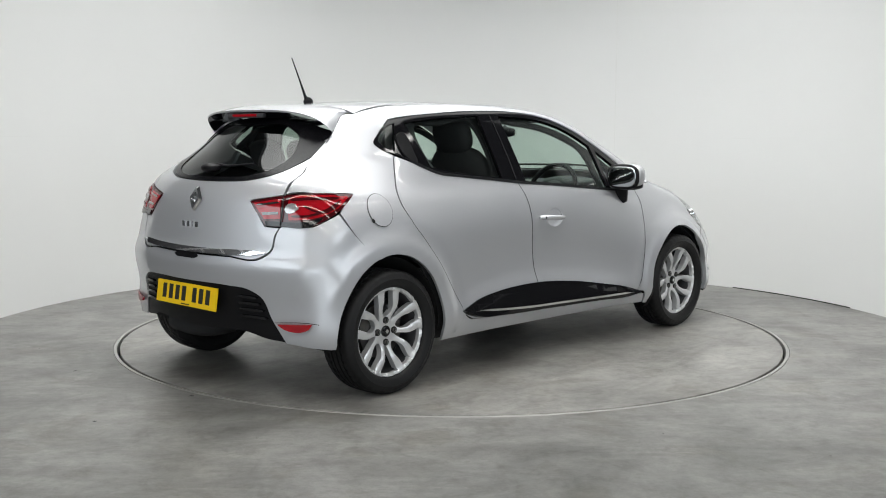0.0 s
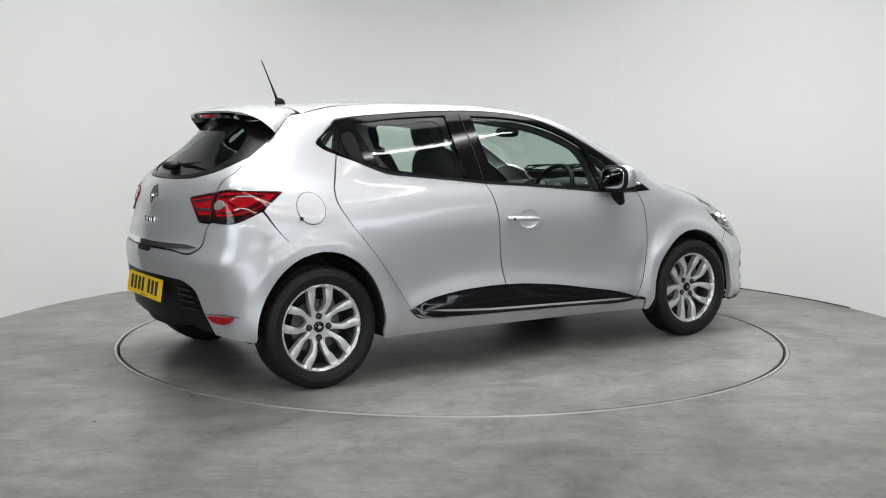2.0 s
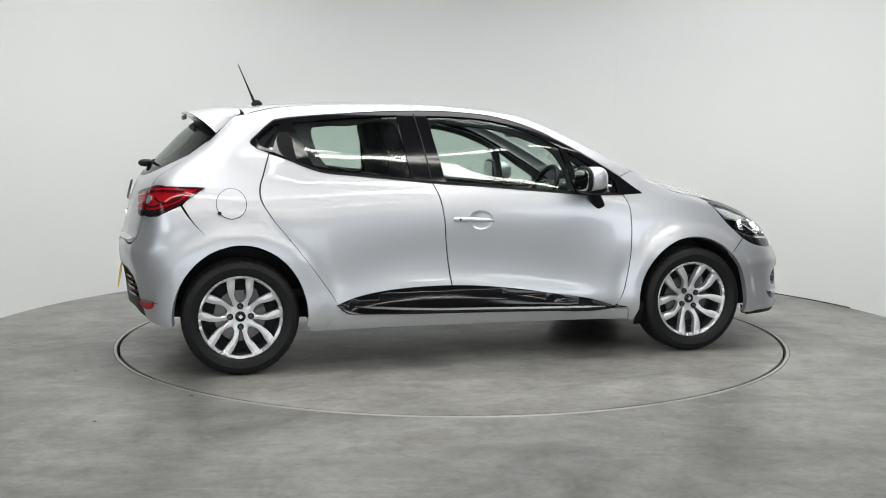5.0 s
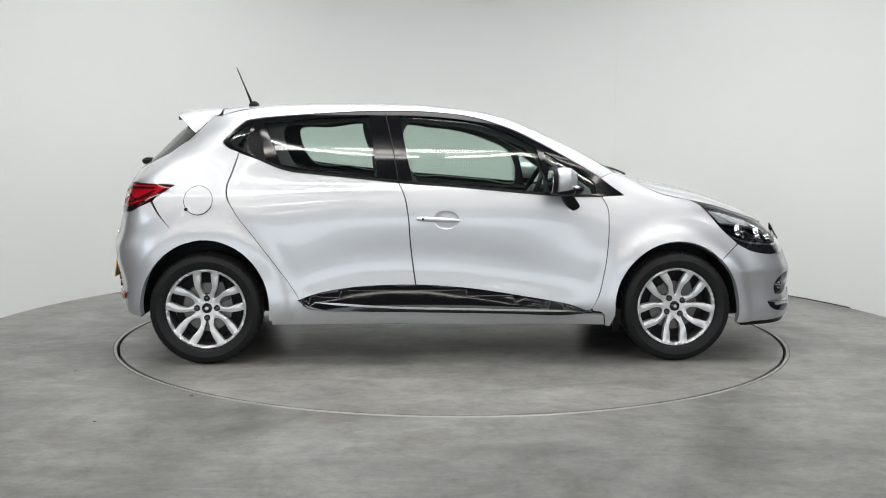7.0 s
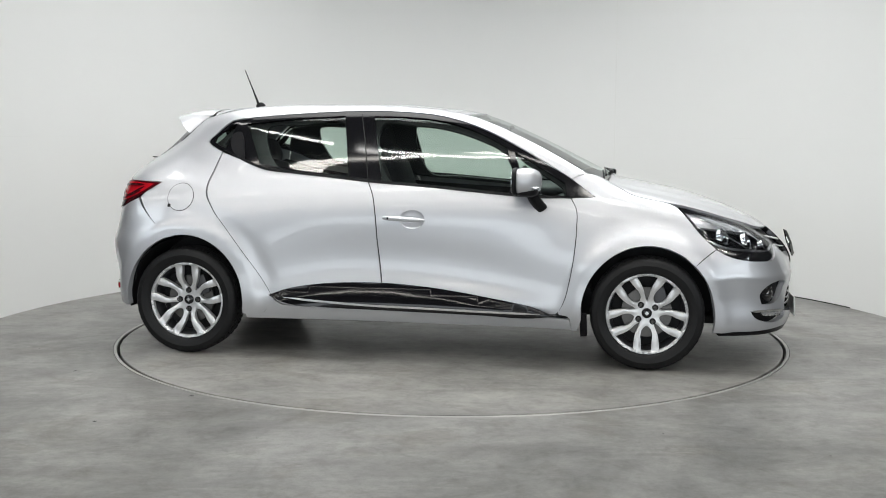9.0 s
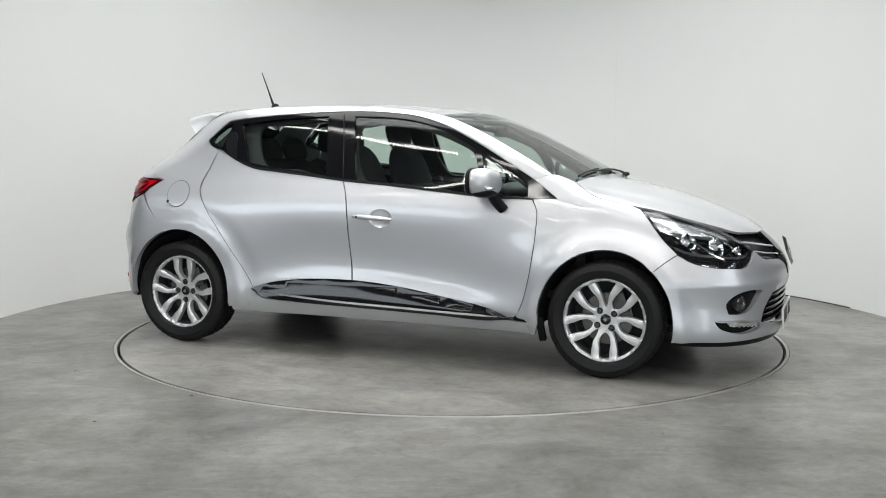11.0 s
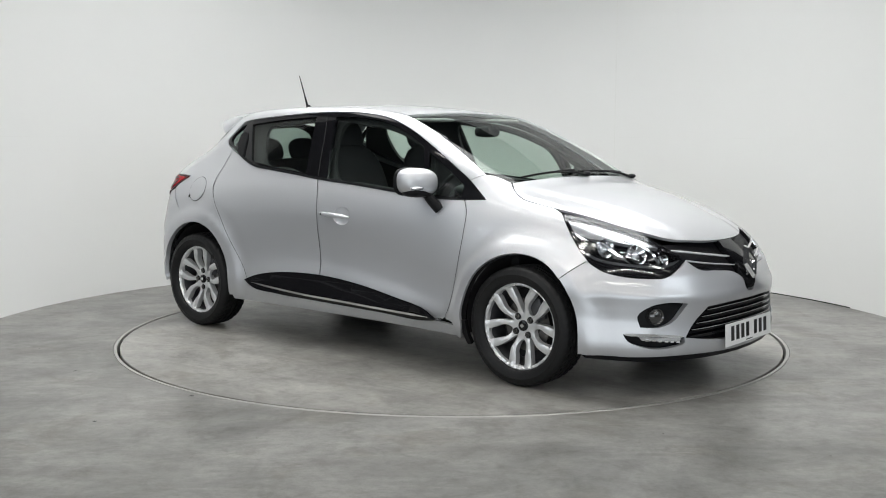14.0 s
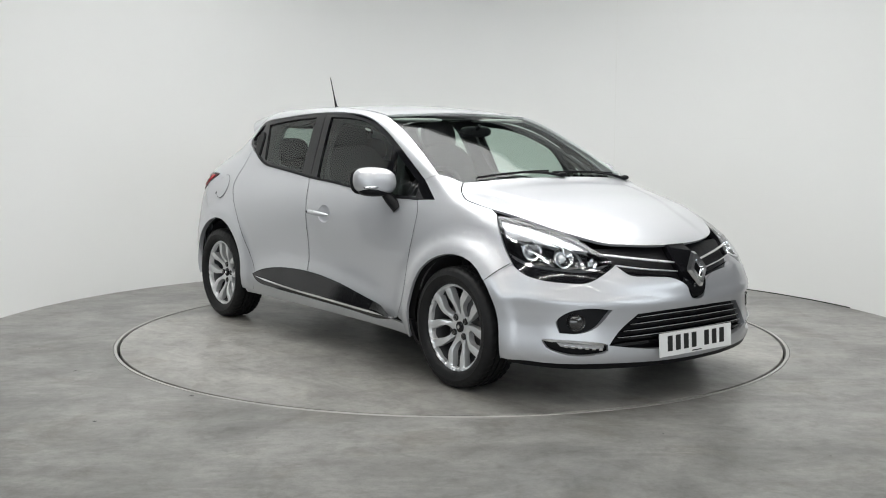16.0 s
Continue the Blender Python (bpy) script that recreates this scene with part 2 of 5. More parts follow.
def spline(points, step=0.018, closed=True):
    """A smooth outline through points; a third number marks a sharp corner, and a run between two corners is straight."""
    n = len(points)
    p = np.array([q[:2] for q in points], float)
    corner = [len(q) > 2 for q in points]
    out = []
    for i in range(n if closed else n - 1):
        a, b = p[i], p[(i + 1) % n]
        ca, cb = corner[i], corner[(i + 1) % n]
        pre = a - (b - a) if ca or (not closed and i == 0) else p[i - 1]
        post = b + (b - a) if cb or (not closed and i == n - 2) else p[(i + 2) % n]
        k = max(1, int(np.linalg.norm(b - a) / step + 0.5))
        la, lb, lc = [max(1e-6, np.linalg.norm(q)) for q in (a - pre, b - a, post - b)]
        ma = ((a - pre) / la * lb + (b - a) / lb * la) * lb / (la + lb)
        mb = ((b - a) / lb * lc + (post - b) / lc * lb) * lb / (lb + lc)
        for t in np.arange(k) / k:
            out.append((2 * t**3 - 3 * t**2 + 1) * a + (t**3 - 2 * t**2 + t) * ma + (3 * t**2 - 2 * t**3) * b + (t**3 - t**2) * mb)
    if not closed:
        out.append(p[-1])
    return np.array(out)


def inside(poly, q):
    """Which points lie in a polygon."""
    x, y = q[:, 0][:, None], q[:, 1][:, None]
    x1, y1 = poly[:, 0][None], poly[:, 1][None]
    x2, y2 = np.roll(poly[:, 0], -1)[None], np.roll(poly[:, 1], -1)[None]
    cross = (y1 > y) != (y2 > y)
    with np.errstate(divide="ignore", invalid="ignore"):
        hit = cross & (x < (x2 - x1) * (y - y1) / (y2 - y1) + x1)
    return hit.sum(1) % 2 == 1


def fill(loops, step):
    """Triangles that fill the first loop less the others."""
    pts, edges = [], []
    for lp in loops:
        k = len(pts)
        pts += [tuple(q) for q in lp]
        edges += [(k + i, k + (i + 1) % len(lp)) for i in range(len(lp))]
    lo, hi = loops[0].min(0), loops[0].max(0)
    gx, gy = np.arange(lo[0] + step / 2, hi[0], step), np.arange(lo[1] + step / 2, hi[1], step)
    if len(gx) and len(gy):
        g = np.stack(np.meshgrid(gx, gy), -1)
        g[1::2, :, 0] += step / 2
        g = g.reshape(-1, 2)
        ok = inside(loops[0], g)
        for lp in loops[1:]:
            ok &= ~inside(lp, g)
        g = g[ok]
        edge = np.concatenate(loops)
        if len(g):
            near = np.concatenate([np.sqrt(((c[:, None] - edge[None]) ** 2).sum(2)).min(1) for c in np.array_split(g, max(1, len(g) // 400))])
            pts += [tuple(q) for q in g[near > step * 0.45]]
    v, _, f, _, _, _ = delaunay_2d_cdt([Vector(q) for q in pts], edges, [], 0, 1e-7)
    v = np.array([(q.x, q.y) for q in v])
    f = np.array(f)
    e1, e2 = v[f[:, 1]] - v[f[:, 0]], v[f[:, 2]] - v[f[:, 0]]
    longest = np.maximum(np.maximum((e1**2).sum(1), (e2**2).sum(1)), ((e2 - e1) ** 2).sum(1)) ** 0.5
    f = f[np.abs(e1[:, 0] * e2[:, 1] - e1[:, 1] * e2[:, 0]) / longest > 3e-5]
    mid = v[f].mean(1)
    ok = inside(loops[0], mid)
    for lp in loops[1:]:
        ok &= ~inside(lp, mid)
    return v, f[ok]


def loft_panel(name, view, outline, mat, parent=None, label="", holes=(), lift=0.0, depth=0.014, step=0.035, left=False, both=False, edge_mat=None, lift_fn=None, fine=0.018, calm=0.004):
    """A sheet on the car's skin inside an outline, with turned-in edges. both: the outline is the right half, from centre line to centre line.
    left: the mirror image on the car's left side."""
    half = [tuple(q) for q in outline]
    if both:
        half = half + [((q[0], -q[1]) if view == "top" else (-q[0], q[1])) + tuple(q[2:]) for q in half[::-1]]
    loops = [spline(half, fine)] + [spline(h, fine) for h in holes]
    uv, f = fill(loops, step)
    o, w = rays(view, uv)
    p = cast(o, w)
    nrm = skin_normal(p, calm)
    up = np.full(len(p), lift)
    if lift_fn is not None:
        up = up + lift_fn(p)
        g = np.stack([lift_fn(p + d) - lift_fn(p - d) for d in np.eye(3) * 0.003], 1) / 0.006
        p = p + nrm * up[:, None]
        nrm = nrm - (g - nrm * (g * nrm).sum(1)[:, None])
        nrm = nrm / np.linalg.norm(nrm, axis=1)[:, None]
    else:
        p = p + nrm * up[:, None]
    a, b, c = p[f[:, 0]], p[f[:, 1]], p[f[:, 2]]
    turned = (np.cross(b - a, c - a) * nrm[f[:, 0]]).sum(1) < 0
    f[turned] = f[turned][:, ::-1]
    if left:
        p, nrm, f = p * (1, -1, 1), nrm * (1, -1, 1), f[:, ::-1]
    faces = [tuple(int(i) for i in q) for q in f]
    normals = [nrm[i] for q in faces for i in q]
    verts = list(p)
    slots = [0] * len(faces)
    if depth:
        once = {}
        for q in faces:
            for i, j in zip(q, q[1:] + q[:1]):
                if (j, i) in once:
                    del once[(j, i)]
                else:
                    once[(i, j)] = 1
        low = {}
        for i, j in once:
            for k in (i, j):
                if k not in low:
                    low[k] = len(verts)
                    verts.append(p[k] - nrm[k] * depth)
        for i, j in once:
            q = (j, i, low[i], low[j])
            n = np.cross(verts[q[1]] - verts[q[0]], verts[q[2]] - verts[q[0]])
            n = n / max(1e-9, np.linalg.norm(n))
            faces.append(q)
            normals += [n] * 4
            slots.append(1 if edge_mat else 0)
    return mesh_from(name, verts, faces, [mat, edge_mat] if edge_mat else mat, True, parent, label, normals, slots)


def strip_on(name, view, line, half_width, mat, parent, lift=0.004, label="", left=False, step=0.012, depth=0.006, lift_fn=None):
    """A narrow band along a line on the skin."""
    c = spline(line, step, closed=False)
    d = np.gradient(c, axis=0)
    d /= np.maximum(1e-9, np.linalg.norm(d, axis=1))[:, None]
    n = np.stack([-d[:, 1], d[:, 0]], 1)
    t = np.linspace(0, 1, len(c))
    taper = np.clip(np.minimum(t, 1 - t) * 14, 0.25, 1)[:, None]
    poly = np.concatenate([c + n * half_width * taper, (c - n * half_width * taper)[::-1]])
    return loft_panel(name, view, [(*q, 1) for q in poly], mat, parent, label, lift=lift, depth=depth, step=1.0, left=left, lift_fn=lift_fn)


# ---- studio ----
def floor_material(name, base, seed):
    m = bpy.data.materials.new(name)
    m.use_nodes = True
    nt = m.node_tree
    b = nt.nodes["Principled BSDF"]
    tc = nt.nodes.new("ShaderNodeTexCoord")
    mp = nt.nodes.new("ShaderNodeMapping")
    mp.inputs["Location"].default_value = (seed, seed * 0.7, 0)
    nt.links.new(tc.outputs["Object"], mp.inputs["Vector"])

    def noise_node(scale, detail, rough=0.55, distort=0.0):
        n = nt.nodes.new("ShaderNodeTexNoise")
        n.inputs["Scale"].default_value, n.inputs["Detail"].default_value = scale, detail
        n.inputs["Roughness"].default_value, n.inputs["Distortion"].default_value = rough, distort
        nt.links.new(mp.outputs[0], n.inputs["Vector"])
        return n.outputs["Fac"]

    def ramp(fac, stops):
        r = nt.nodes.new("ShaderNodeValToRGB")
        while len(r.color_ramp.elements) < len(stops):
            r.color_ramp.elements.new(0.5)
        for e, (pos, c) in zip(r.color_ramp.elements, stops):
            e.position, e.color = pos, (*c, 1)
        nt.links.new(fac, r.inputs[0])
        return r.outputs[0]

    def mult(a, bb, f=1.0):
        x = nt.nodes.new("ShaderNodeMix")
        x.data_type, x.blend_type = "RGBA", "MULTIPLY"
        x.inputs[0].default_value = f
        nt.links.new(a, x.inputs[6])
        nt.links.new(bb, x.inputs[7])
        return x.outputs[2]

    def stretched(scale, detail, rough, turn, ratio):
        """Noise drawn out in one direction, like trowel and mop smears."""
        m2 = nt.nodes.new("ShaderNodeMapping")
        m2.inputs["Location"].default_value = (seed * 1.3, seed * 0.4, 0)
        m2.inputs["Rotation"].default_value = (0, 0, radians(turn))
        m2.inputs["Scale"].default_value = (1, ratio, 1)
        nt.links.new(tc.outputs["Object"], m2.inputs["Vector"])
        n = nt.nodes.new("ShaderNodeTexNoise")
        n.inputs["Scale"].default_value, n.inputs["Detail"].default_value = scale, detail
        n.inputs["Roughness"].default_value, n.inputs["Distortion"].default_value = rough, 0.8
        nt.links.new(m2.outputs[0], n.inputs["Vector"])
        return n.outputs["Fac"]

    dk, lt = [c * 0.72 for c in base], [c * 1.24 for c in base]
    col = ramp(noise_node(1.1, 10, 0.66, 0.5), [(0.39, dk), (0.50, base), (0.61, lt)])
    one = (1, 1, 1)
    col = mult(col, ramp(stretched(1.6, 10, 0.70, 35, 2.6), [(0.36, (0.80, 0.79, 0.78)), (0.5, one), (0.62, (1.16, 1.16, 1.15))]))
    col = mult(col, ramp(stretched(2.4, 7, 0.65, -48, 4.0), [(0.55, one), (0.68, (1.22, 1.21, 1.19))]), 0.8)
    col = mult(col, ramp(noise_node(5.5, 11, 0.74, 0.6), [(0.36, (0.76, 0.75, 0.73)), (0.5, one), (0.66, (1.10, 1.10, 1.09))]))
    col = mult(col, ramp(noise_node(22, 8, 0.75), [(0.32, (0.76, 0.76, 0.755)), (0.52, one), (0.7, (1.10, 1.10, 1.10))]))
    col = mult(col, ramp(noise_node(2.2, 7, 0.62, 0.9), [(0.57, one), (0.64, (0.80, 0.78, 0.74)), (0.72, (0.94, 0.92, 0.89))]), 0.9)
    col = mult(col, ramp(noise_node(7, 4, 0.55, 0.6), [(0.69, one), (0.74, (0.66, 0.64, 0.61))]), 0.7)
    col = mult(col, ramp(noise_node(150, 4, 0.6), [(0.3, (0.90, 0.90, 0.895)), (0.5, one), (0.7, (1.05, 1.05, 1.05))]))
    nt.links.new(col, b.inputs["Base Color"])
    rr = nt.nodes.new("ShaderNodeMapRange")
    rr.inputs[3].default_value, rr.inputs[4].default_value = 0.22, 0.46
    nt.links.new(noise_node(3.1, 6, 0.6, 0.5), rr.inputs[0])
    nt.links.new(rr.outputs[0], b.inputs["Roughness"])
    b.inputs["Specular IOR Level"].default_value = 0.42
    bp = nt.nodes.new("ShaderNodeBump")
    bp.inputs["Strength"].default_value, bp.inputs["Distance"].default_value = 0.12, 0.002
    nt.links.new(noise_node(60, 6, 0.7), bp.inputs["Height"])
    nt.links.new(bp.outputs[0], b.inputs["Normal"])
    return m


CONCRETE = floor_material("polished_concrete", (0.180, 0.177, 0.168), 3.0)
DISC = floor_material("turntable_concrete", (0.212, 0.207, 0.194), 17.0)
WALLPAINT = material("white_wall_paint", (0.75, 0.755, 0.745), 0.7, 0, 0, 0.025, 0.8, 0.05, 90)
ROOMPAINT = material("grey_room_paint", (0.17, 0.17, 0.175), 0.8, 0, 0, 0.08, 0.7, 0.05, 90)
SEAM = material("filled_wall_joint", (0.73, 0.735, 0.72), 0.75)
RINGSTEEL = material("worn_steel_ring", (0.40, 0.395, 0.38), 0.42, 0.6, 0, 0.2, 9, 0.1, 200)
PIT = material("dark_joint", (0.012, 0.012, 0.012), 0.9)
TUBE = material("lit_lamp_tube", (0.9, 0.9, 0.9), 0.4, emit=(1.0, 0.99, 0.96), power=22.0, vary=0.0, rough_vary=0)
HOUSING = material("white_lamp_housing", (0.7, 0.7, 0.7), 0.5)

def annulus(name, r0, r1, z, thick, mat, n=192, kind="structure", label="", category="floor", bevel=0.002):
    bm = lathe_bm([(r0, z - thick), (r1, z - thick), (r1, z - bevel), (r1 - bevel, z), (r0 + bevel, z), (r0, z - bevel)], n, closed=True)
    ob = part(name, bm, mat)
    return tagged(ob, label, category, kind=kind)


R_DISC = 2.022
annulus("floor", 2.059, 14.0, 0.0, 0.12, CONCRETE, label="stained grey polished concrete studio floor", category="floor")
annulus("trim", 2.038, 2.057, 0.001, 0.06, RINGSTEEL, label="thin worn steel ring round the turntable", category="trim")
annulus("turntable_pit", 0.5, 2.3, -0.13, 0.03, PIT, label="dark pit under the turntable joint", category="floor")
disc = part("turntable", lathe_bm([(0.0, -0.1), (R_DISC, -0.1), (R_DISC, -0.003), (R_DISC - 0.003, 0.0), (R_DISC - 0.022, 0.0), (0.0, 0.0)], 192), DISC)
tagged(disc, "round grey concrete turntable disc flush with the floor", "turntable", kind="structure")

WALL_R, WALL_T, WALL_H = 3.085, 0.10, 3.3


def curved_wall(name, a0, a1, r, thick, z0, z1, mat, n=120, label="", category="wall"):
    bm = bmesh.new()
    rows = []
    for i in range(n + 1):
        a = radians(a0 + (a1 - a0) * i / n)
        rows.append([bm.verts.new((q * math.cos(a), q * math.sin(a), z)) for q, z in ((r, z0), (r, z1), (r + thick, z1), (r + thick, z0))])
    for a, b in zip(rows, rows[1:]):
        for j in range(4):
            bm.faces.new((a[j], a[(j + 1) % 4], b[(j + 1) % 4], b[j]))
    bm.faces.new(rows[0])
    bm.faces.new(rows[-1][::-1])
    bmesh.ops.recalc_face_normals(bm, faces=bm.faces)
    return tagged(part(name, bm, mat), label, category, kind="structure")


curved_wall("wall_backdrop", 4.0, 176.0, WALL_R, WALL_T, 0.0, WALL_H, WALLPAINT, label="tall white curved studio backdrop wall", category="wall")
for i, (a0, a1, z0, z1) in enumerate(((62.15, 62.35, 0.0, 2.44), (139, 175, 1.226, 1.2285), (20, 62, 1.226, 1.2285), (100, 126, 1.226, 1.2275))):
    curved_wall("trim_wall_joint", a0, a1, WALL_R - 0.0012, 0.001, z0, z1, SEAM, 60, "faint filled joint line on the white wall", "trim")
# shadow line at the wall's foot, laid on as a dark strip
curved_wall("trim_wall_base_shadow", 19, 41, WALL_R - 0.002, 0.0018, 0.0, 0.007, PIT, 40, "thin dark strip painted as the shadow line in the gap at the wall's foot", "trim")
for nm, c, s, lb, cat in (("wall_north", (0, 4.6, 2.1), (13.0, 0.2, 4.2), "plain grey hall wall behind the backdrop", "wall"), ("wall_south", (0, -9.6, 2.1), (13.0, 0.2, 4.2), "plain grey hall wall", "wall"),
                  ("wall_east", (6.4, -2.5, 2.1), (0.2, 14.0, 4.2), "plain grey hall wall", "wall"), ("wall_west", (-6.4, -2.5, 2.1), (0.2, 14.0, 4.2), "plain grey hall wall", "wall"), ("ceiling", (0, -2.5, 4.3), (13.0, 14.4, 0.2), "plain grey hall ceiling", "ceiling")):
    tagged(part(nm, box_bm(c, s), ROOMPAINT, smooth=False), lb, cat, kind="structure")


def softbox():
    """The housing of the overhead softbox: a shallow open tray on four rods."""
    bm = bmesh.new()
    add_box(bm, (0, 0.1, 3.60), (5.0, 3.7, 0.06))
    for k in (-1, 1):
        add_box(bm, (0, 0.1 + k * 1.83, 3.545), (5.0, 0.03, 0.06))
        add_box(bm, (k * 2.48, 0.1, 3.545), (0.03, 3.63, 0.06))
    lamp = part("softbox", bm, HOUSING, smooth=False)
    for x in (-2.2, 2.2):
        for y in (-1.2, 1.6):
            part("hanger_rod", tube_bm([(x, y, 3.62), (x, y, 4.201)], 0.01, 6), HOUSING, lamp)
    tagged(lamp, "large white overhead softbox hung above the turntable", "softbox")


softbox()


def strip_fixture(y):
    """A long white trough lamp under the ceiling; its strip light shines out of the open lower side."""
    bm = bmesh.new()
    add_box(bm, (0, y, 3.86), (10.8, 0.26, 0.05))
    for k in (-1, 1):
        add_box(bm, (0, y + k * 0.125, 3.815), (10.8, 0.012, 0.06))
    lamp = part("strip_lamp", bm, HOUSING, smooth=False)
    for k in (-4.2, -1.4, 1.4, 4.2):
        part("hanger_rod", tube_bm([(k, y, 3.88), (k, y, 4.2)], 0.008, 6), HOUSING, lamp)
    tagged(lamp, "long white trough strip lamp under the hall ceiling", "lamp", "hall strip lamps")


for y in STRIP_Y:
    strip_fixture(y)


def hall_window(k, sx):
    """A band of high windows: a white frame with upright and level bars on the hall wall."""
    bm = bmesh.new()
    x = sx * 6.27
    for dz in (-0.66, 0.66):
        add_box(bm, (x, WINDOW_Y, WINDOW_Z + dz), (0.10, 8.7, 0.08))
    frame_b = part("window_%d" % k, bm, HOUSING, smooth=False)
    tagged(frame_b, "band of high hall windows with white bars", "window", kind="structure")
    for i in range(10):
        part("glazing_bar", box_bm((sx * 6.18, WINDOW_Y - 4.3 + 8.6 * i / 9, WINDOW_Z), (0.06, 0.07, 1.26)), HOUSING, frame_b, smooth=False)
    part("transom", box_bm((sx * 6.16, WINDOW_Y, WINDOW_Z + 0.2), (0.05, 8.6, 0.05)), HOUSING, frame_b, smooth=False)


hall_window(1, -1)
hall_window(2, 1)
# unseen gate frame, added round the front fill; the wall behind is closed
bm = bmesh.new()
for k in (-1, 1):
    add_box(bm, (k * 4.38, -9.44, 1.05), (0.12, 0.12, 2.10))
add_box(bm, (0, -9.44, 2.12), (8.88, 0.12, 0.12))
tagged(part("door_1", bm, HOUSING, smooth=False), "white steel gate frame added out of view round the front fill light", "door", kind="structure")


def lamp_tube(a0, a1, r, z):
    """A curved batten lamp that hangs in a ring over the front of the turntable."""
    pts = [(r * math.cos(radians(a0 + (a1 - a0) * i / 12)), r * math.sin(radians(a0 + (a1 - a0) * i / 12)), z) for i in range(13)]
    lamp = part("batten_lamp", tube_bm([(x, y, zz + 0.045) for x, y, zz in pts], 0.04, 10, 0.6), HOUSING)
    part("tube", tube_bm(pts, 0.022, 10), TUBE, lamp)
    for k in (1, 11):
        x, y, zz = pts[k]
        part("hanger_rod", tube_bm([(x, y, zz + 0.06), (x, y, 4.201)], 0.006, 6), HOUSING, lamp)
    tagged(lamp, "curved white batten lamp with a lit tube", "lamp", "ring of batten lamps")


for a0 in (202, 238, 274, 310):
    lamp_tube(a0 + 1, a0 + 33, 3.05, 3.2)

JOINT = material("floor_joint", (0.27, 0.265, 0.25), 0.8, 0, 0, 0.3, 30)
d = Vector((0.818, 0.708, 0)).normalized()
bm = bmesh.new()
a, b, side_v = Vector((-3.6, -4.061, 0.0006)), Vector((-1.012, -1.821, 0.0006)), Vector((-d.y, d.x, 0)) * 0.0022
for i in range(24):
    p, q = a.lerp(b, i / 24), a.lerp(b, (i + 1) / 24)
    w0, w1 = side_v * (0.7 + 0.5 * random.random()), side_v * (0.7 + 0.5 * random.random())
    bm.faces.new([bm.verts.new(k) for k in (p - w0, q - w1, q + w1, p + w0)])
tagged(part("trim_floor_joint", bm, JOINT), "thin saw-cut joint in the concrete floor", "trim", kind="structure")
bm = bmesh.new()
for x, y, r in ((-1.987, -1.178, 0.011), (-1.555, -2.158, 0.010), (-1.243, -1.70, 0.012), (-0.80, -2.4, 0.006), (0.9, -2.3, 0.005), (2.3, -0.8, 0.006), (1.5, -2.6, 0.006), (-2.4, -0.6, 0.006)):
    n = 9
    vs = [bm.verts.new((x + r * (0.6 + 0.6 * random.random()) * math.cos(2 * math.pi * i / n), y + r * 0.7 * (0.6 + 0.6 * random.random()) * math.sin(2 * math.pi * i / n), 0.0008)) for i in range(n)]
    bm.faces.new(vs)
tagged(part("floor_specks", bm, PIT), "small dark chips in the concrete floor", "floor marks", kind="stuff")


# ---- the car ----
car = new("car")
tagged(car, "silver five-door hatchback with alloy wheels on the turntable", "car")
CAR_Y = -0.10
HUB_F, HUB_R, HUB_Z = 1.201, -1.388, 0.304


def arch(cx, r, a0, a1, n=14, cz=HUB_Z):
    """A wheel arch, a little higher than wide."""
    wide, high = (0.350, 0.362) if cx > 0 else (0.345, 0.378)
    return [(cx + (wide + r) * math.cos(radians(a0 + (a1 - a0) * i / n)), cz + (high + r) * math.sin(radians(a0 + (a1 - a0) * i / n))) for i in range(n + 1)]


def to_slant(pts):
    """Side outline points turned into the slanting view."""
    q = np.array([p[:2] for p in pts], float)
    o, w = rays("side", q)
    f = flat("slant", cast(o, w))
    return [tuple(a) + tuple(p[2:]) for a, p in zip(f, pts)]


DLO = [(-1.308, 1.205), (-1.263, 1.255), (-1.181, 1.324, 1), (-1.046, 1.343), (-0.796, 1.363), (-0.545, 1.377), (-0.355, 1.381), (-0.165, 1.376), (0.057, 1.352), (0.277, 1.286), (0.465, 1.196), (0.652, 1.093), (0.784, 1.015), (0.914, 0.922, 1), (0.781, 0.916), (0.579, 0.923), (0.265, 0.948), (-0.046, 0.975), (-0.341, 0.996), (-0.543, 1.017), (-0.790, 1.041), (-0.945, 1.059), (-1.069, 1.102), (-1.196, 1.156), (-1.285, 1.184)]
QGLASS = [(-1.277, 1.212), (-1.195, 1.299, 1), (-1.148, 1.312, 1), (-1.196, 1.169, 1), (-1.260, 1.193)]
RGLASS = [(-1.086, 1.312, 1), (-0.796, 1.341), (-0.507, 1.358, 1), (-0.456, 1.020, 1), (-0.667, 1.041), (-0.883, 1.068), (-0.985, 1.087, 1)]
FGLASS = [(-0.336, 1.356, 1), (-0.134, 1.351), (0.056, 1.329), (0.276, 1.261), (0.426, 1.186, 1), (0.501, 0.936, 1), (0.265, 0.951), (-0.046, 0.978), (-0.264, 0.996, 1)]
TGLASS = [(0.470, 1.161, 1), (0.619, 1.074), (0.751, 0.993, 1), (0.759, 0.926, 1), (0.532, 0.933, 1)]
RDOOR = [(-1.214, 1.146, 1), (-1.246, 1.043), (-1.270, 0.968), (-1.270, 0.923), (-1.227, 0.834), (-1.149, 0.729), (-1.031, 0.574), (-0.911, 0.403), (-0.872, 0.341), (-0.827, 0.309), (-0.744, 0.298), (-0.513, 0.289), (-0.228, 0.284, 1), (-0.253, 0.444), (-0.280, 0.662), (-0.293, 0.817), (-0.314, 0.923), (-0.344, 0.990, 1), (-0.543, 1.011), (-0.790, 1.035), (-0.945, 1.053), (-1.069, 1.096)]
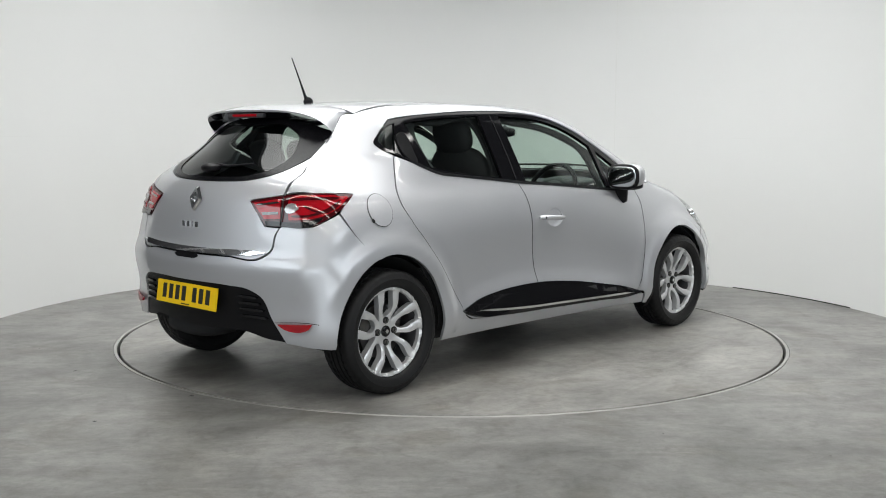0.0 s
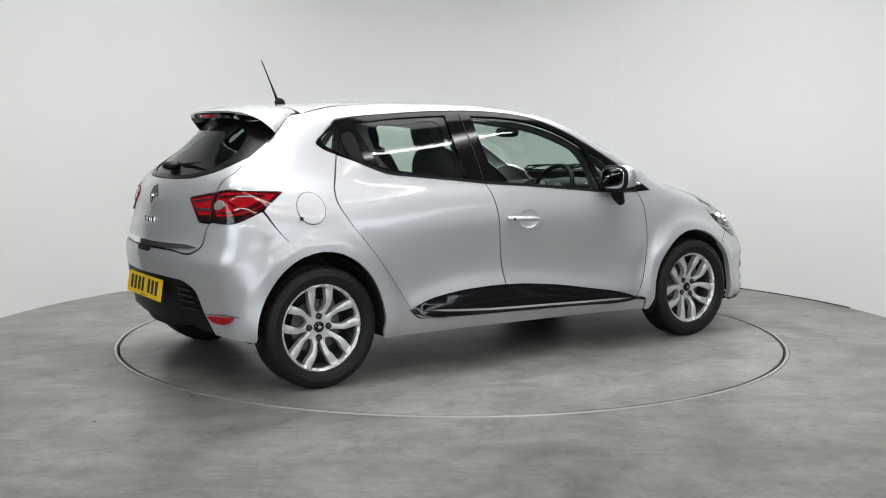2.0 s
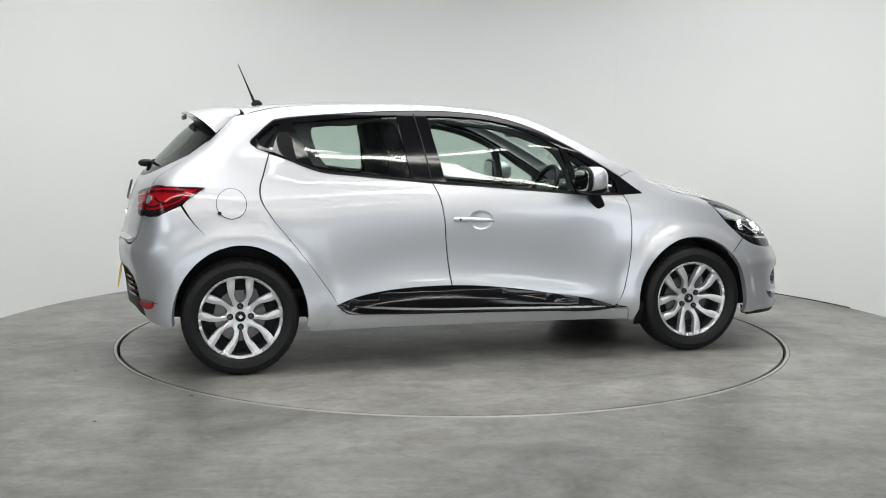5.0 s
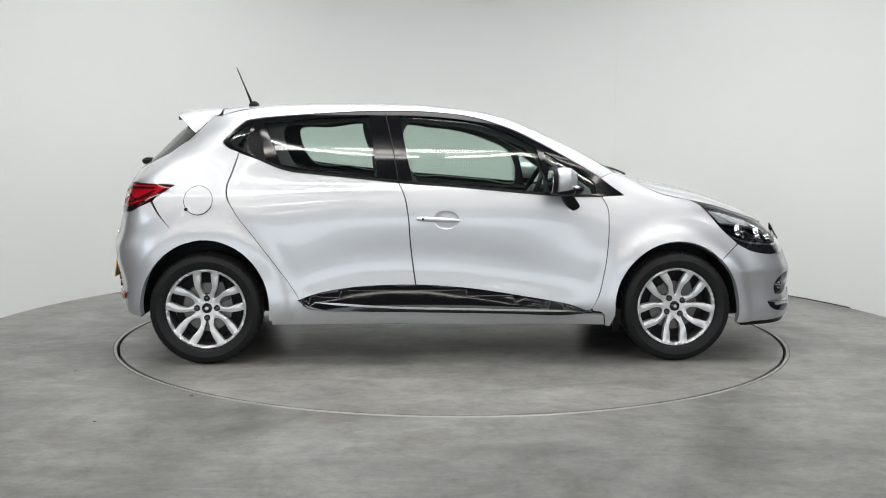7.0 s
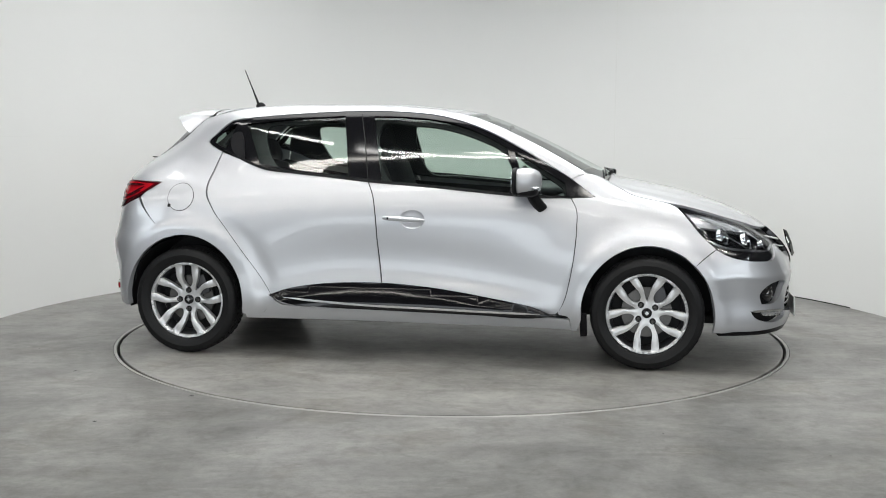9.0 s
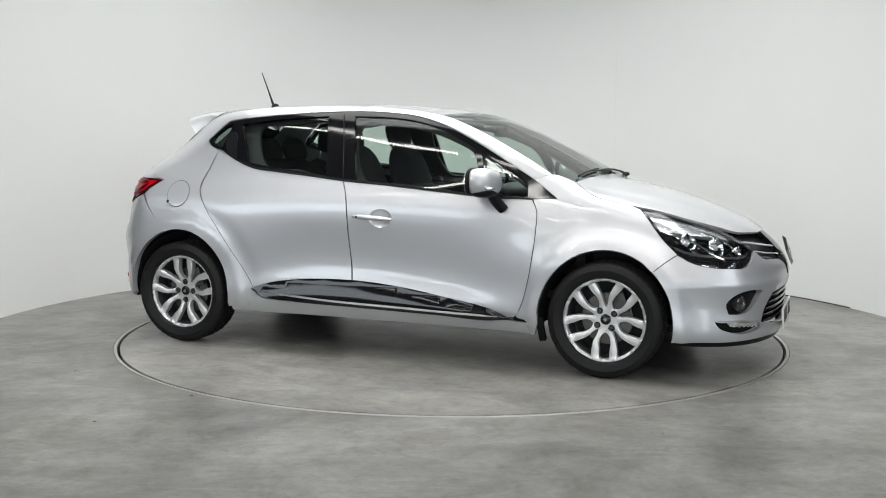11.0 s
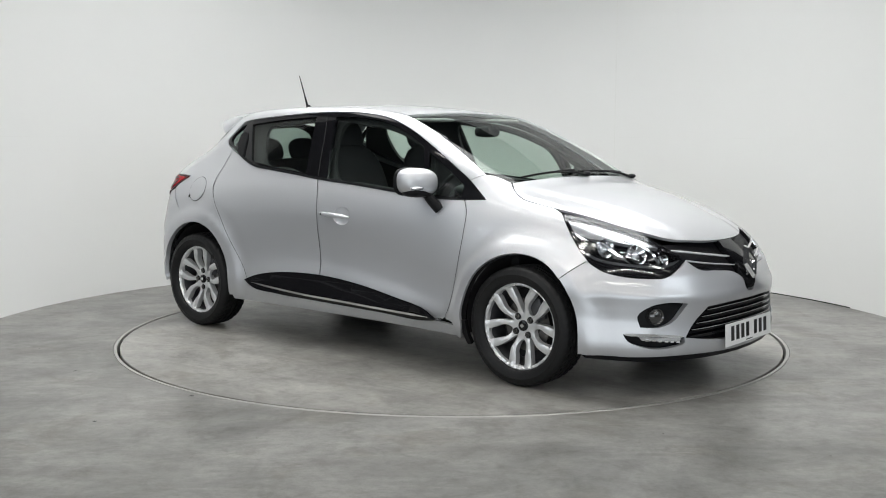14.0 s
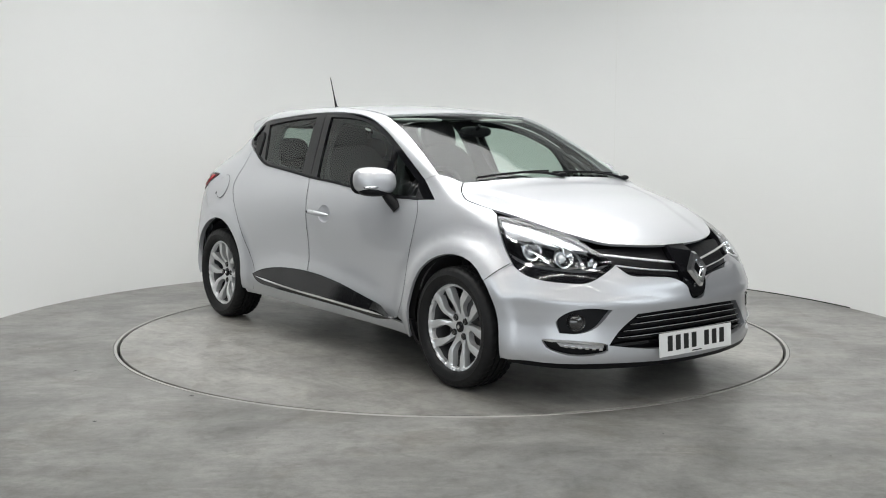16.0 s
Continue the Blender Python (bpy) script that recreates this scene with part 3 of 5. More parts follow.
FDOOR = [(-0.337, 0.990, 1), (-0.307, 0.923), (-0.286, 0.817), (-0.273, 0.662), (-0.245, 0.444), (-0.220, 0.284, 1), (0.110, 0.276), (0.424, 0.271), (0.668, 0.275), (0.723, 0.296), (0.752, 0.350), (0.785, 0.475), (0.809, 0.631), (0.818, 0.754), (0.811, 0.861), (0.784, 0.910, 1), (0.579, 0.917), (0.265, 0.942), (-0.046, 0.969)]


HEADLAMP = [(0.874, 0.867, 1), (0.722, 0.850), (0.581, 0.813), (0.488, 0.771), (0.427, 0.729), (0.360, 0.667), (0.417, 0.621), (0.475, 0.589), (0.558, 0.587), (0.640, 0.595), (0.707, 0.615), (0.762, 0.656, 1), (0.803, 0.718)]


def mould_top(x):
    """Height of the door moulding's upper edge."""
    return np.interp(x, [-0.893, -0.80, -0.6, -0.42, -0.2, 0.05, 0.35, 0.60, 0.725, 0.85], [0.352, 0.385, 0.420, 0.432, 0.432, 0.412, 0.368, 0.325, 0.292, 0.27])


def body_form(p):
    """What the pressings add to the plain form: doors hollowed above the moulding and swept out into a ledge over it, raised wheel-arch flares, a soft shoulder."""
    x, z = p[:, 0], p[:, 2]
    k = smoothstep(-1.15, -0.45, x) * (1 - smoothstep(0.35, 0.86, x))
    low = smoothstep(0.45, 0.60, np.abs(p[:, 1]))
    up = z - mould_top(x)
    ledge = (1 - smoothstep(-0.01, 0.085, up)) * smoothstep(0.20, 0.27, z)
    h = k * low * (0.011 * ledge - 0.011 * np.exp(-0.5 * ((up - 0.15) / 0.085) ** 2))
    for cx, r, out in ((HUB_F, 0.430, 0.011), (HUB_R, 0.452, 0.011)):
        d = np.hypot(x - cx, (z - HUB_Z) * 0.97)
        h = h + out * low * (1 - smoothstep(r - 0.045, r + 0.018, d)) - 0.004 * low * np.exp(-0.5 * ((d - r - 0.05) / 0.03) ** 2)
    return h


def mould_form(p):
    """The moulding's swell: its upper part leans in towards the door."""
    x, z = p[:, 0], p[:, 2]
    t = np.clip((z - 0.300) / np.maximum(0.03, mould_top(x) - 0.300), 0, 1)
    return 0.043 - 0.029 * t


def bonnet_form(p):
    y, x = np.abs(p[:, 1]), p[:, 0]
    inner = 0.52 - 0.22 * smoothstep(1.0, 1.9, x)
    return 0.008 * (1 - smoothstep(inner - 0.05, inner + 0.05, y)) * smoothstep(1.0, 1.15, x)


BOWL = [(-0.080 + 0.070 * math.cos(2 * math.pi * i / 28), 0.787 + 0.052 * math.sin(2 * math.pi * i / 28)) for i in range(28)]


def bowl_form(p):
    """The dished recess behind the door handle."""
    r = np.hypot((p[:, 0] + 0.080) / 0.070, (p[:, 2] - 0.787) / 0.052)
    return body_form(p) - 0.001 - 0.020 * np.sqrt(np.clip(1 - r**2, 0, 1))


for left in (False, True):
    rear_door = loft_panel("rear_door", "side", RDOOR, PAINT, car, "silver painted rear side door", left=left, lift_fn=body_form, step=0.028)
    front_door = loft_panel("front_door", "side", FDOOR, PAINT, car, "silver painted front side door", [BOWL], left=left, lift_fn=body_form, step=0.026)
    loft_panel("handle_recess", "side", BOWL, PAINT, front_door, "dished recess behind the handle", left=left, lift_fn=bowl_form, step=0.009, depth=0)
    frame_ob = loft_panel("window_frame", "side", DLO, GLOSS, car, "black side window surround", [QGLASS, RGLASS, FGLASS, TGLASS], lift=-0.003, depth=0.02, left=left, calm=0.06)
    for nm, g in (("quarter_window", QGLASS), ("rear_door_window", RGLASS), ("front_door_window", FGLASS), ("front_quarter_window", TGLASS)):
        loft_panel(nm, "side", g, PANE, frame_ob, "green-tinted side window pane", lift=-0.012, depth=0, left=left, calm=0.10).visible_shadow = False
    # body side: quarter panel, cant rail and windscreen pillar in one pressing
    gap = [(-0.866, 0.330), (-0.905, 0.395), (-1.025, 0.566), (-1.143, 0.721), (-1.233, 0.838), (-1.276, 0.923), (-1.276, 0.968), (-1.252, 1.043), (-1.218, 1.150, 1)]
    rim_ = [(-1.290, 1.182), (-1.313, 1.205), (-1.267, 1.257), (-1.183, 1.328, 1), (-1.046, 1.347), (-0.796, 1.367), (-0.545, 1.381), (-0.355, 1.385), (-0.165, 1.380), (0.058, 1.356), (0.279, 1.290), (0.467, 1.200), (0.654, 1.097), (0.787, 1.017, 1)]
    up = to_slant(gap + rim_)
    sk = lambda pts: [tuple(a) + tuple(p[2:]) for a, p in zip(flat("slant", cast(*rays("top", np.array([q[:2] for q in pts])))), pts)]
    inner = sk([(0.865, -0.655, 1), (0.65, -0.612), (0.45, -0.572), (0.204, -0.530, 1), (0.0, -0.520), (-0.4, -0.515), (-0.9, -0.505), (-1.33, -0.480, 1)])
    tail_edge = [(-1.376, 0.747, 1), (-1.470, 0.651), (-1.620, 0.547, 1), (-1.672, 0.499), (-1.715, 0.455), (-1.782, 0.424), (-1.818, 0.385, 1), (-1.740, 0.310), (-1.553, 0.276, 1), (-1.645, 0.208), (-1.669, 0.184, 1), (-1.628, 0.113), (-1.566, 0.042)]
    wheel_edge = to_slant(arch(HUB_R, 0, 107.2, -9) + [(-1.035, 0.246, 1), (-0.93, 0.246, 1)])
    loft_panel("body_side", "slant", up + inner + tail_edge + wheel_edge, PAINT, car, "silver painted rear wing, roof rail and pillar", left=left, lift_fn=body_form, step=0.026)
    sill = [(-0.93, 0.243, 1), (-1.035, 0.243, 1), (-1.03, 0.215, 1), (0.80, 0.205, 1), (0.79, 0.262, 1), (0.668, 0.269), (0.424, 0.265), (0.110, 0.270), (-0.224, 0.278), (-0.513, 0.283), (-0.744, 0.292), (-0.832, 0.303), (-0.866, 0.325, 1)]
    loft_panel("sill", "side", sill, PAINT, car, "silver painted sill under the doors", left=left, depth=0.012)
    lamp_edge = flat("side", cast(*rays("nose", np.array([q[:2] for q in (HEADLAMP[0], HEADLAMP[-1], HEADLAMP[-2])]))))
    lo = [(float(lamp_edge[0][0]) - 0.006, float(lamp_edge[0][1]), 1), (float(lamp_edge[1][0]) - 0.004, float(lamp_edge[1][1]) - 0.002), (float(lamp_edge[2][0]) - 0.004, float(lamp_edge[2][1]) - 0.002, 1)]
    lo += arch(HUB_F, 0, 46, 186) + [(0.83, 0.205, 1), (0.803, 0.205, 1), (0.795, 0.27), (0.728, 0.296), (0.757, 0.350), (0.790, 0.475), (0.814, 0.631), (0.823, 0.754), (0.816, 0.861), (0.790, 0.912, 1), (0.92, 0.918, 1), (0.790, 1.014, 1)]
    hi = sk([(0.868, -0.656, 1), (0.93, -0.620), (0.979, -0.590, 1), (1.045, -0.650), (1.115, -0.678), (1.20, -0.674), (1.30, -0.658, 1)])
    loft_panel("front_wing", "slant", hi + to_slant(lo), PAINT, car, "silver painted front wing", left=left, lift_fn=body_form, step=0.026)
    for nm, line in (("rear_door_gap", gap[::-1]), ("door_gap", [(-0.341, 0.988), (-0.311, 0.923), (-0.290, 0.817), (-0.277, 0.662), (-0.249, 0.444), (-0.226, 0.284)]),
                     ("front_door_gap", [(0.787, 0.911), (0.814, 0.861), (0.821, 0.754), (0.812, 0.631), (0.788, 0.475), (0.755, 0.350), (0.726, 0.296)])):
        strip_on(nm, "side", [q[:2] for q in line], 0.0017, SEAMDARK, car, 0.0012, "dark gap at the door edge", left=left, depth=0, lift_fn=body_form)
    MOULD = [(-0.893, 0.352, 1), (-0.80, 0.385), (-0.6, 0.420), (-0.42, 0.432), (-0.2, 0.432), (0.05, 0.412), (0.35, 0.368), (0.60, 0.325), (0.725, 0.292, 1), (0.60, 0.278), (0.3, 0.283), (-0.2, 0.292), (-0.6, 0.302), (-0.80, 0.318)]
    mould = loft_panel("door_moulding", "side", MOULD, GLOSS, car, "gloss black lower door moulding", depth=0.03, left=left, lift_fn=mould_form)
    strip_on("chrome_strip", "side", [(-0.80, 0.345), (-0.66, 0.333), (-0.4, 0.318), (0.0, 0.308), (0.4, 0.300), (0.64, 0.298)], 0.005, CHROME, mould, 0.0445, left=left)

BONNET = [(1.000, 0.0), (0.995, -0.3), (0.985, -0.583, 1), (1.05, -0.645), (1.12, -0.672), (1.20, -0.668), (1.352, -0.641), (1.499, -0.592), (1.677, -0.500), (1.775, -0.415), (1.838, -0.290), (1.880, -0.12), (1.890, 0.0)]
loft_panel("bonnet", "top", BONNET[1:-1], PAINT, car, "silver painted bonnet", both=True, lift_fn=bonnet_form, step=0.03)
ROOF = [(0.215, -0.25), (0.195, -0.522, 1), (0.0, -0.515), (-0.4, -0.510), (-0.9, -0.500), (-1.325, -0.475, 1), (-1.35, -0.25)]
loft_panel("roof", "top", ROOF, PAINT, car, "silver painted roof", both=True)
SCREEN = [(0.225, -0.25), (0.208, -0.525, 1), (0.45, -0.567), (0.65, -0.607), (0.86, -0.650), (0.975, -0.585, 1), (0.99, -0.3)]
loft_panel("windscreen", "top", SCREEN, PANE, car, "tinted curved windscreen", both=True, lift=-0.004, depth=0).visible_shadow = False

TAILLAMP = [(0.331, 0.936, 1), (0.495, 0.968), (0.619, 0.981), (0.756, 0.970, 1), (0.714, 0.910), (0.666, 0.867), (0.617, 0.837), (0.483, 0.827), (0.420, 0.829, 1)]
UPPER = [(0.0, 0.735), (0.268, 0.732), (0.433, 0.733, 1), (0.353, 0.661), (0.306, 0.619), (0.10, 0.588), (0.055, 0.560), (0.03, 0.50), (0.0, 0.49)]
LOWER = [(0.0, 0.445), (0.169, 0.443), (0.284, 0.436, 1), (0.363, 0.353), (0.398, 0.298, 1), (0.220, 0.271), (0.0, 0.258)]
FOG = [(0.589, 0.406), (0.539, 0.455), (0.479, 0.469), (0.386, 0.460, 1), (0.458, 0.370), (0.508, 0.352), (0.578, 0.354, 1)]
DRL = [(0.640, 0.322, 1), (0.537, 0.317), (0.404, 0.303, 1), (0.402, 0.276), (0.440, 0.262), (0.577, 0.268), (0.622, 0.290)]


def grow(outline, k):
    """The outline moved outwards by k."""
    p = np.array([q[:2] for q in outline], float)
    area2 = np.sum(p[:, 0] * np.roll(p[:, 1], -1) - np.roll(p[:, 0], -1) * p[:, 1])
    d = np.roll(p, -1, 0) - np.roll(p, 1, 0)
    d /= np.linalg.norm(d, axis=1)[:, None]
    n = np.stack([d[:, 1], -d[:, 0]], 1) * (1 if area2 > 0 else -1)
    return [tuple(a) + tuple(q[2:]) for a, q in zip(p + n * k, outline)]


def mirror_uv(outline):
    return [(-q[0],) + tuple(q[1:]) for q in outline]


def whole(half):
    return [q for q in half if q[0] > 0.001] + [(-q[0],) + tuple(q[1:]) for q in half[::-1] if q[0] > 0.001]


arch_nose = [tuple(a) for a in flat("nose", cast(*rays("side", np.array(arch(HUB_F, 0, 46, -14)))))]
def nose_form(p):
    """The bumper's lower blade stands out and turns its upper side to the light."""
    x, y, z = p[:, 0], np.abs(p[:, 1]), p[:, 2]
    k = smoothstep(1.45, 1.65, x)
    crease = np.interp(y, [0, 0.35, 0.75], [0.475, 0.480, 0.50])
    return body_form(p) + k * (0.020 * (1 - smoothstep(0.235, 0.345, z)) - 0.008 * np.exp(-0.5 * ((z - 0.385) / 0.035) ** 2) + 0.008 * np.exp(-0.5 * ((z - crease) / 0.022) ** 2))


half_bumper = [(0.03, 0.488), (0.055, 0.552), (0.10, 0.582), (0.20, 0.598), (0.306, 0.613), (0.353, 0.655, 1), (0.409, 0.617), (0.471, 0.583), (0.558, 0.581), (0.640, 0.589), (0.711, 0.610), (0.766, 0.650, 1)] + arch_nose + [(0.800, 0.222, 1), (0.651, 0.220), (0.373, 0.220), (0.1, 0.21)]
holes = [whole(LOWER), FOG, mirror_uv(FOG), DRL, mirror_uv(DRL)]
loft_panel("front_bumper", "nose", half_bumper, PAINT, car, "silver painted front bumper", holes, both=True, depth=0.03, lift_fn=nose_form, step=0.022)


for sgn in (1, -1):
    a = arch_nose[0]
    strip_on("front_bumper_seam", "nose", [(sgn * 0.764, 0.652), (sgn * (0.764 + a[0]) / 2, (0.652 + a[1]) / 2 + 0.004), (sgn * a[0], a[1])], 0.0018, PIT, car, 0.0125, "dark joint line", depth=0)

# front end: grilles, lamps, badge, plate
loft_panel("upper_grille_back", "nose", whole(grow(UPPER, 0.012)), BLACK, car, "matt black upper grille", lift=-0.028, depth=0)
BACKING = [(0.02, 0.740), (0.050, 0.738, 1), (0.066, 0.705), (0.066, 0.62), (0.05, 0.55), (0.025, 0.500)]
loft_panel("badge_surround", "nose", BACKING, GLOSS, car, "gloss black badge surround", both=True, lift=0.006, depth=0.03)
for sgn in (1, -1):
    fl = lambda pts: [(sgn * q[0],) + tuple(q[1:]) for q in pts]
    strip_on("grille_bar", "nose", fl([(0.405, 0.702), (0.263, 0.681), (0.070, 0.653)]), 0.0036, ALLOY, car, 0.003, "satin chrome grille bar")
    strip_on("grille_bar", "nose", fl([(0.353, 0.656), (0.259, 0.639), (0.070, 0.615)]), 0.0022, ALLOY, car, 0.000, "thin satin chrome grille bar")
    strip_on("grille_bar", "nose", fl([(0.310, 0.627), (0.219, 0.613), (0.088, 0.594)]), 0.003, GLOSS, car, -0.010, "dark grille bar")


def badge(x, z, h, w, depth, tilt, name, mat, parent, label):
    """A diamond-shaped ring."""
    bm = bmesh.new()
    rows = []
    for k, y0 in ((1.0, 0.0), (0.80, depth), (0.50, depth), (0.40, 0.0)):
        rows.append([bm.verts.new((y0, w * k * a, h * k * b)) for a, b in ((0.16, 0.92), (-0.16, 0.92), (-1, 0.06), (-1, -0.06), (-0.16, -0.92), (0.16, -0.92), (1, -0.06), (1, 0.06))])
    for a, b in zip(rows, rows[1:]):
        for i in range(8):
            bm.faces.new((a[i], a[(i + 1) % 8], b[(i + 1) % 8], b[i]))
    bmesh.ops.recalc_face_normals(bm, faces=bm.faces)
    if depth < 0:
        bmesh.ops.reverse_faces(bm, faces=bm.faces)
    bm.transform(Matrix.Translation((x, 0, z)) @ Matrix.Rotation(radians(tilt), 4, "Y"))
    return part(name, bm, mat, parent, label, smooth=False)


badge(2.032, 0.624, 0.093, 0.069, 0.015, -19, "badge", CHROME, car, "chrome diamond badge")
badge(-1.934, 0.935, 0.066, 0.048, -0.012, 14, "badge", CHROME, car, "chrome diamond badge")

loft_panel("lower_grille_back", "nose", whole(grow(LOWER, 0.012)), BLACK, car, "matt black lower grille", lift=-0.035, depth=0)
for z, a in ((0.418, 0.285), (0.388, 0.312), (0.358, 0.340), (0.328, 0.362), (0.298, 0.385)):
    strip_on("lower_grille_slat", "nose", [(a, z - 0.004), (0.15, z + 0.003), (0, z + 0.004), (-0.15, z + 0.003), (-a, z - 0.004)], 0.007, GLOSS, car, -0.008, "gloss black grille slat", depth=0.025)
    # silver line that stands in for the glint on the slat's upper edge
    if z > 0.31:
        strip_on("slat_highlight", "nose", [(a, z + 0.001), (0.15, z + 0.008), (0, z + 0.009), (-0.15, z + 0.008), (-a, z + 0.001)], 0.0011, ALLOY, car, -0.006, "thin silver line painted as the highlight on a grille slat", depth=0.004)
LIP = [(0.05, 0.209), (0.35, 0.216), (0.65, 0.218), (0.785, 0.218, 1), (0.77, 0.203, 1), (0.6, 0.197), (0.3, 0.192), (0.05, 0.188)]
loft_panel("front_lip", "nose", LIP, BLACK, car, "matt black lower bumper lip", both=True, lift=0.018, depth=0.03)
for sgn in (1, -1):
    fl = lambda pts: [(sgn * q[0],) + tuple(q[1:]) for q in pts]
    loft_panel("fog_recess", "nose", fl(grow(FOG, 0.012)), BLACK, car, "matt black fog lamp recess", lift=-0.035, depth=0)
    loft_panel("running_light_recess", "nose", fl(grow(DRL, 0.010)), BLACK, car, "matt black lamp recess", lift=-0.020, depth=0)
    drl = loft_panel("running_light", "nose", fl([(0.586, 0.312, 1), (0.414, 0.298, 1), (0.419, 0.281, 1), (0.570, 0.292, 1)]), WHITELENS, car, "clear daytime running light", lift=0.002, depth=0.015)
    for i in range(6):
        u = 0.42 + 0.025 * i
        loft_panel("led", "nose", fl([(u, 0.284 + 0.0028 * i, 1), (u + 0.014, 0.285 + 0.0028 * i, 1), (u + 0.014, 0.276 + 0.0028 * i, 1), (u, 0.275 + 0.0028 * i, 1)]), CHROME, drl, lift=0.005, depth=0.004)
    strip_on("running_light_trim", "nose", fl([(0.636, 0.322), (0.539, 0.319), (0.409, 0.305)]), 0.006, CHROME, car, 0.010, "bright trim over the running light")
    c = cast(*rays("nose", np.array([(sgn * 0.505, 0.402)])))[0] + np.array((-0.022, 0, 0))
    bm = lathe_bm([(0.0, 0.012), (0.02, 0.010), (0.034, 0.0), (0.040, 0.006), (0.040, -0.03)], 28)
    bm.transform(Matrix.Translation(c) @ Matrix.Rotation(radians(-sgn * 25), 4, "Z") @ Matrix.Rotation(radians(90), 4, "Y"))
    part("fog_lamp", bm, FOGGLASS, car, "round smoked fog lamp")
    # headlamp: dark bowl, bright reflectors, clear cover
    lamp = loft_panel("headlamp", "nose", fl(grow(HEADLAMP, 0.006)), GLOSS, car, "clear headlamp with chrome reflectors and black bezel", lift=-0.05, depth=0)
    loft_panel("bezel", "nose", fl(HEADLAMP), GLOSS, lamp, "black lower bezel", [fl(grow([(0.854, 0.856, 1), (0.714, 0.839), (0.578, 0.802), (0.490, 0.764), (0.414, 0.705), (0.370, 0.666), (0.412, 0.645), (0.470, 0.630), (0.585, 0.634), (0.721, 0.662), (0.791, 0.706), (0.814, 0.760)], -0.004))], lift=-0.010, depth=0.03)
    loft_panel("indicator", "nose", fl([(0.857, 0.853, 1), (0.721, 0.841), (0.584, 0.804), (0.492, 0.765), (0.440, 0.727, 1), (0.544, 0.741), (0.663, 0.758), (0.815, 0.772, 1)]), WHITELENS, lamp, "bright indicator strip", lift=-0.020, depth=0.02)
    for u, z, r in ((0.675, 0.722, 0.046), (0.545, 0.697, 0.050), (0.432, 0.668, 0.026)):
        c = cast(*rays("nose", np.array([(sgn * u, z)])))[0]
        n = Vector(skin_normal(c[None])[0])
        n = (n + Vector((0.9, 0, -0.1))).normalized()
        bm = lathe_bm([(0.0, -0.028), (r * 0.25, -0.027), (r * 0.6, -0.018), (r * 0.92, 0.002), (r, 0.004), (r, -0.02)], 32)
        bm.transform(Matrix.Translation(Vector(c) - n * 0.034) @ n.to_track_quat("Z", "Y").to_matrix().to_4x4())
        part("reflector", bm, CHROME, lamp, "round chrome reflector")
        bm = blob_bm((0, 0, 0), (r * 0.42, r * 0.42, r * 0.30), 2.0, 16)
        bm.transform(Matrix.Translation(Vector(c) - n * 0.050) @ n.to_track_quat("Z", "Y").to_matrix().to_4x4())
        part("bulb", bm, WHITELENS, lamp)
    strip_on("light_guide", "nose", fl([(0.791, 0.701), (0.723, 0.666), (0.603, 0.645), (0.456, 0.640), (0.378, 0.663)]), 0.006, CHROME, lamp, -0.010)
    strip_on("light_guide", "nose", fl([(0.805, 0.766), (0.719, 0.750), (0.646, 0.695), (0.603, 0.655)]), 0.005, CHROME, lamp, -0.014)
    strip_on("light_guide", "nose", fl([(0.602, 0.768), (0.536, 0.739), (0.491, 0.696), (0.483, 0.648)]), 0.005, CHROME, lamp, -0.014)
    loft_panel("cover", "nose", fl(HEADLAMP), LENS, lamp, "clear plastic lamp cover", lift=-0.002, depth=0).visible_shadow = False


def number_plate(x, z, tilt, mat, label, face):
    plate = part("number_plate", box_bm((0, 0, 0), (0.006, 0.52, 0.111)), mat, car, label, smooth=False)
    plate.matrix_basis = Matrix.Translation((x, 0, z)) @ Matrix.Rotation(radians(tilt), 4, "Y")
    bm = bmesh.new()
    # plain upright bars, one for each character, and a thin line of small print
    for k in range(7):
        y = -0.19 + 0.057 * k + (0.035 if k > 3 else 0)
        add_box(bm, (face * 0.0036, face * y, 0.004), (0.0012, 0.034, 0.072))
    add_box(bm, (face * 0.0036, 0, -0.047), (0.0010, 0.07, 0.005))
    part("lettering", bm, INK, plate, "row of plain black bars", smooth=False)


number_plate(2.042, 0.283, -3, WHITE, "white front number plate with plain bars", 1)
number_plate(-2.002, 0.466, 8, YELLOW, "yellow rear number plate with plain bars", -1)

# rear end
GATE = [(0.05, 1.020), (0.15, 1.022), (0.309, 1.034), (0.441, 1.072), (0.556, 1.140, 1), (0.548, 1.114), (0.542, 1.075), (0.500, 1.024), (0.486, 0.973, 1), (0.331, 0.944, 1), (0.414, 0.823, 1), (0.478, 0.820, 1), (0.466, 0.800), (0.446, 0.715), (0.405, 0.684), (0.24, 0.682), (0.05, 0.680)]
gate = loft_panel("tailgate", "tail", GATE, PAINT, car, "silver painted tailgate", both=True)
RW = [(0.05, 1.026), (0.141, 1.028), (0.309, 1.040), (0.441, 1.079), (0.566, 1.156, 1), (0.610, 1.206), (0.640, 1.268, 1), (0.50, 1.300), (0.3, 1.325), (0.05, 1.335)]
RWIN = [(0.05, 1.045), (0.28, 1.058), (0.39, 1.095), (0.45, 1.16), (0.44, 1.24), (0.36, 1.285), (0.05, 1.30)]
surround = loft_panel("rear_window_surround", "tail", RW, SATIN, car, "black rear window border", [whole(RWIN)], both=True, lift=-0.002, depth=0.012)
loft_panel("rear_window", "tail", RWIN, DARKPANE, surround, "dark tinted rear window pane", both=True, lift=-0.006, depth=0).visible_shadow = False
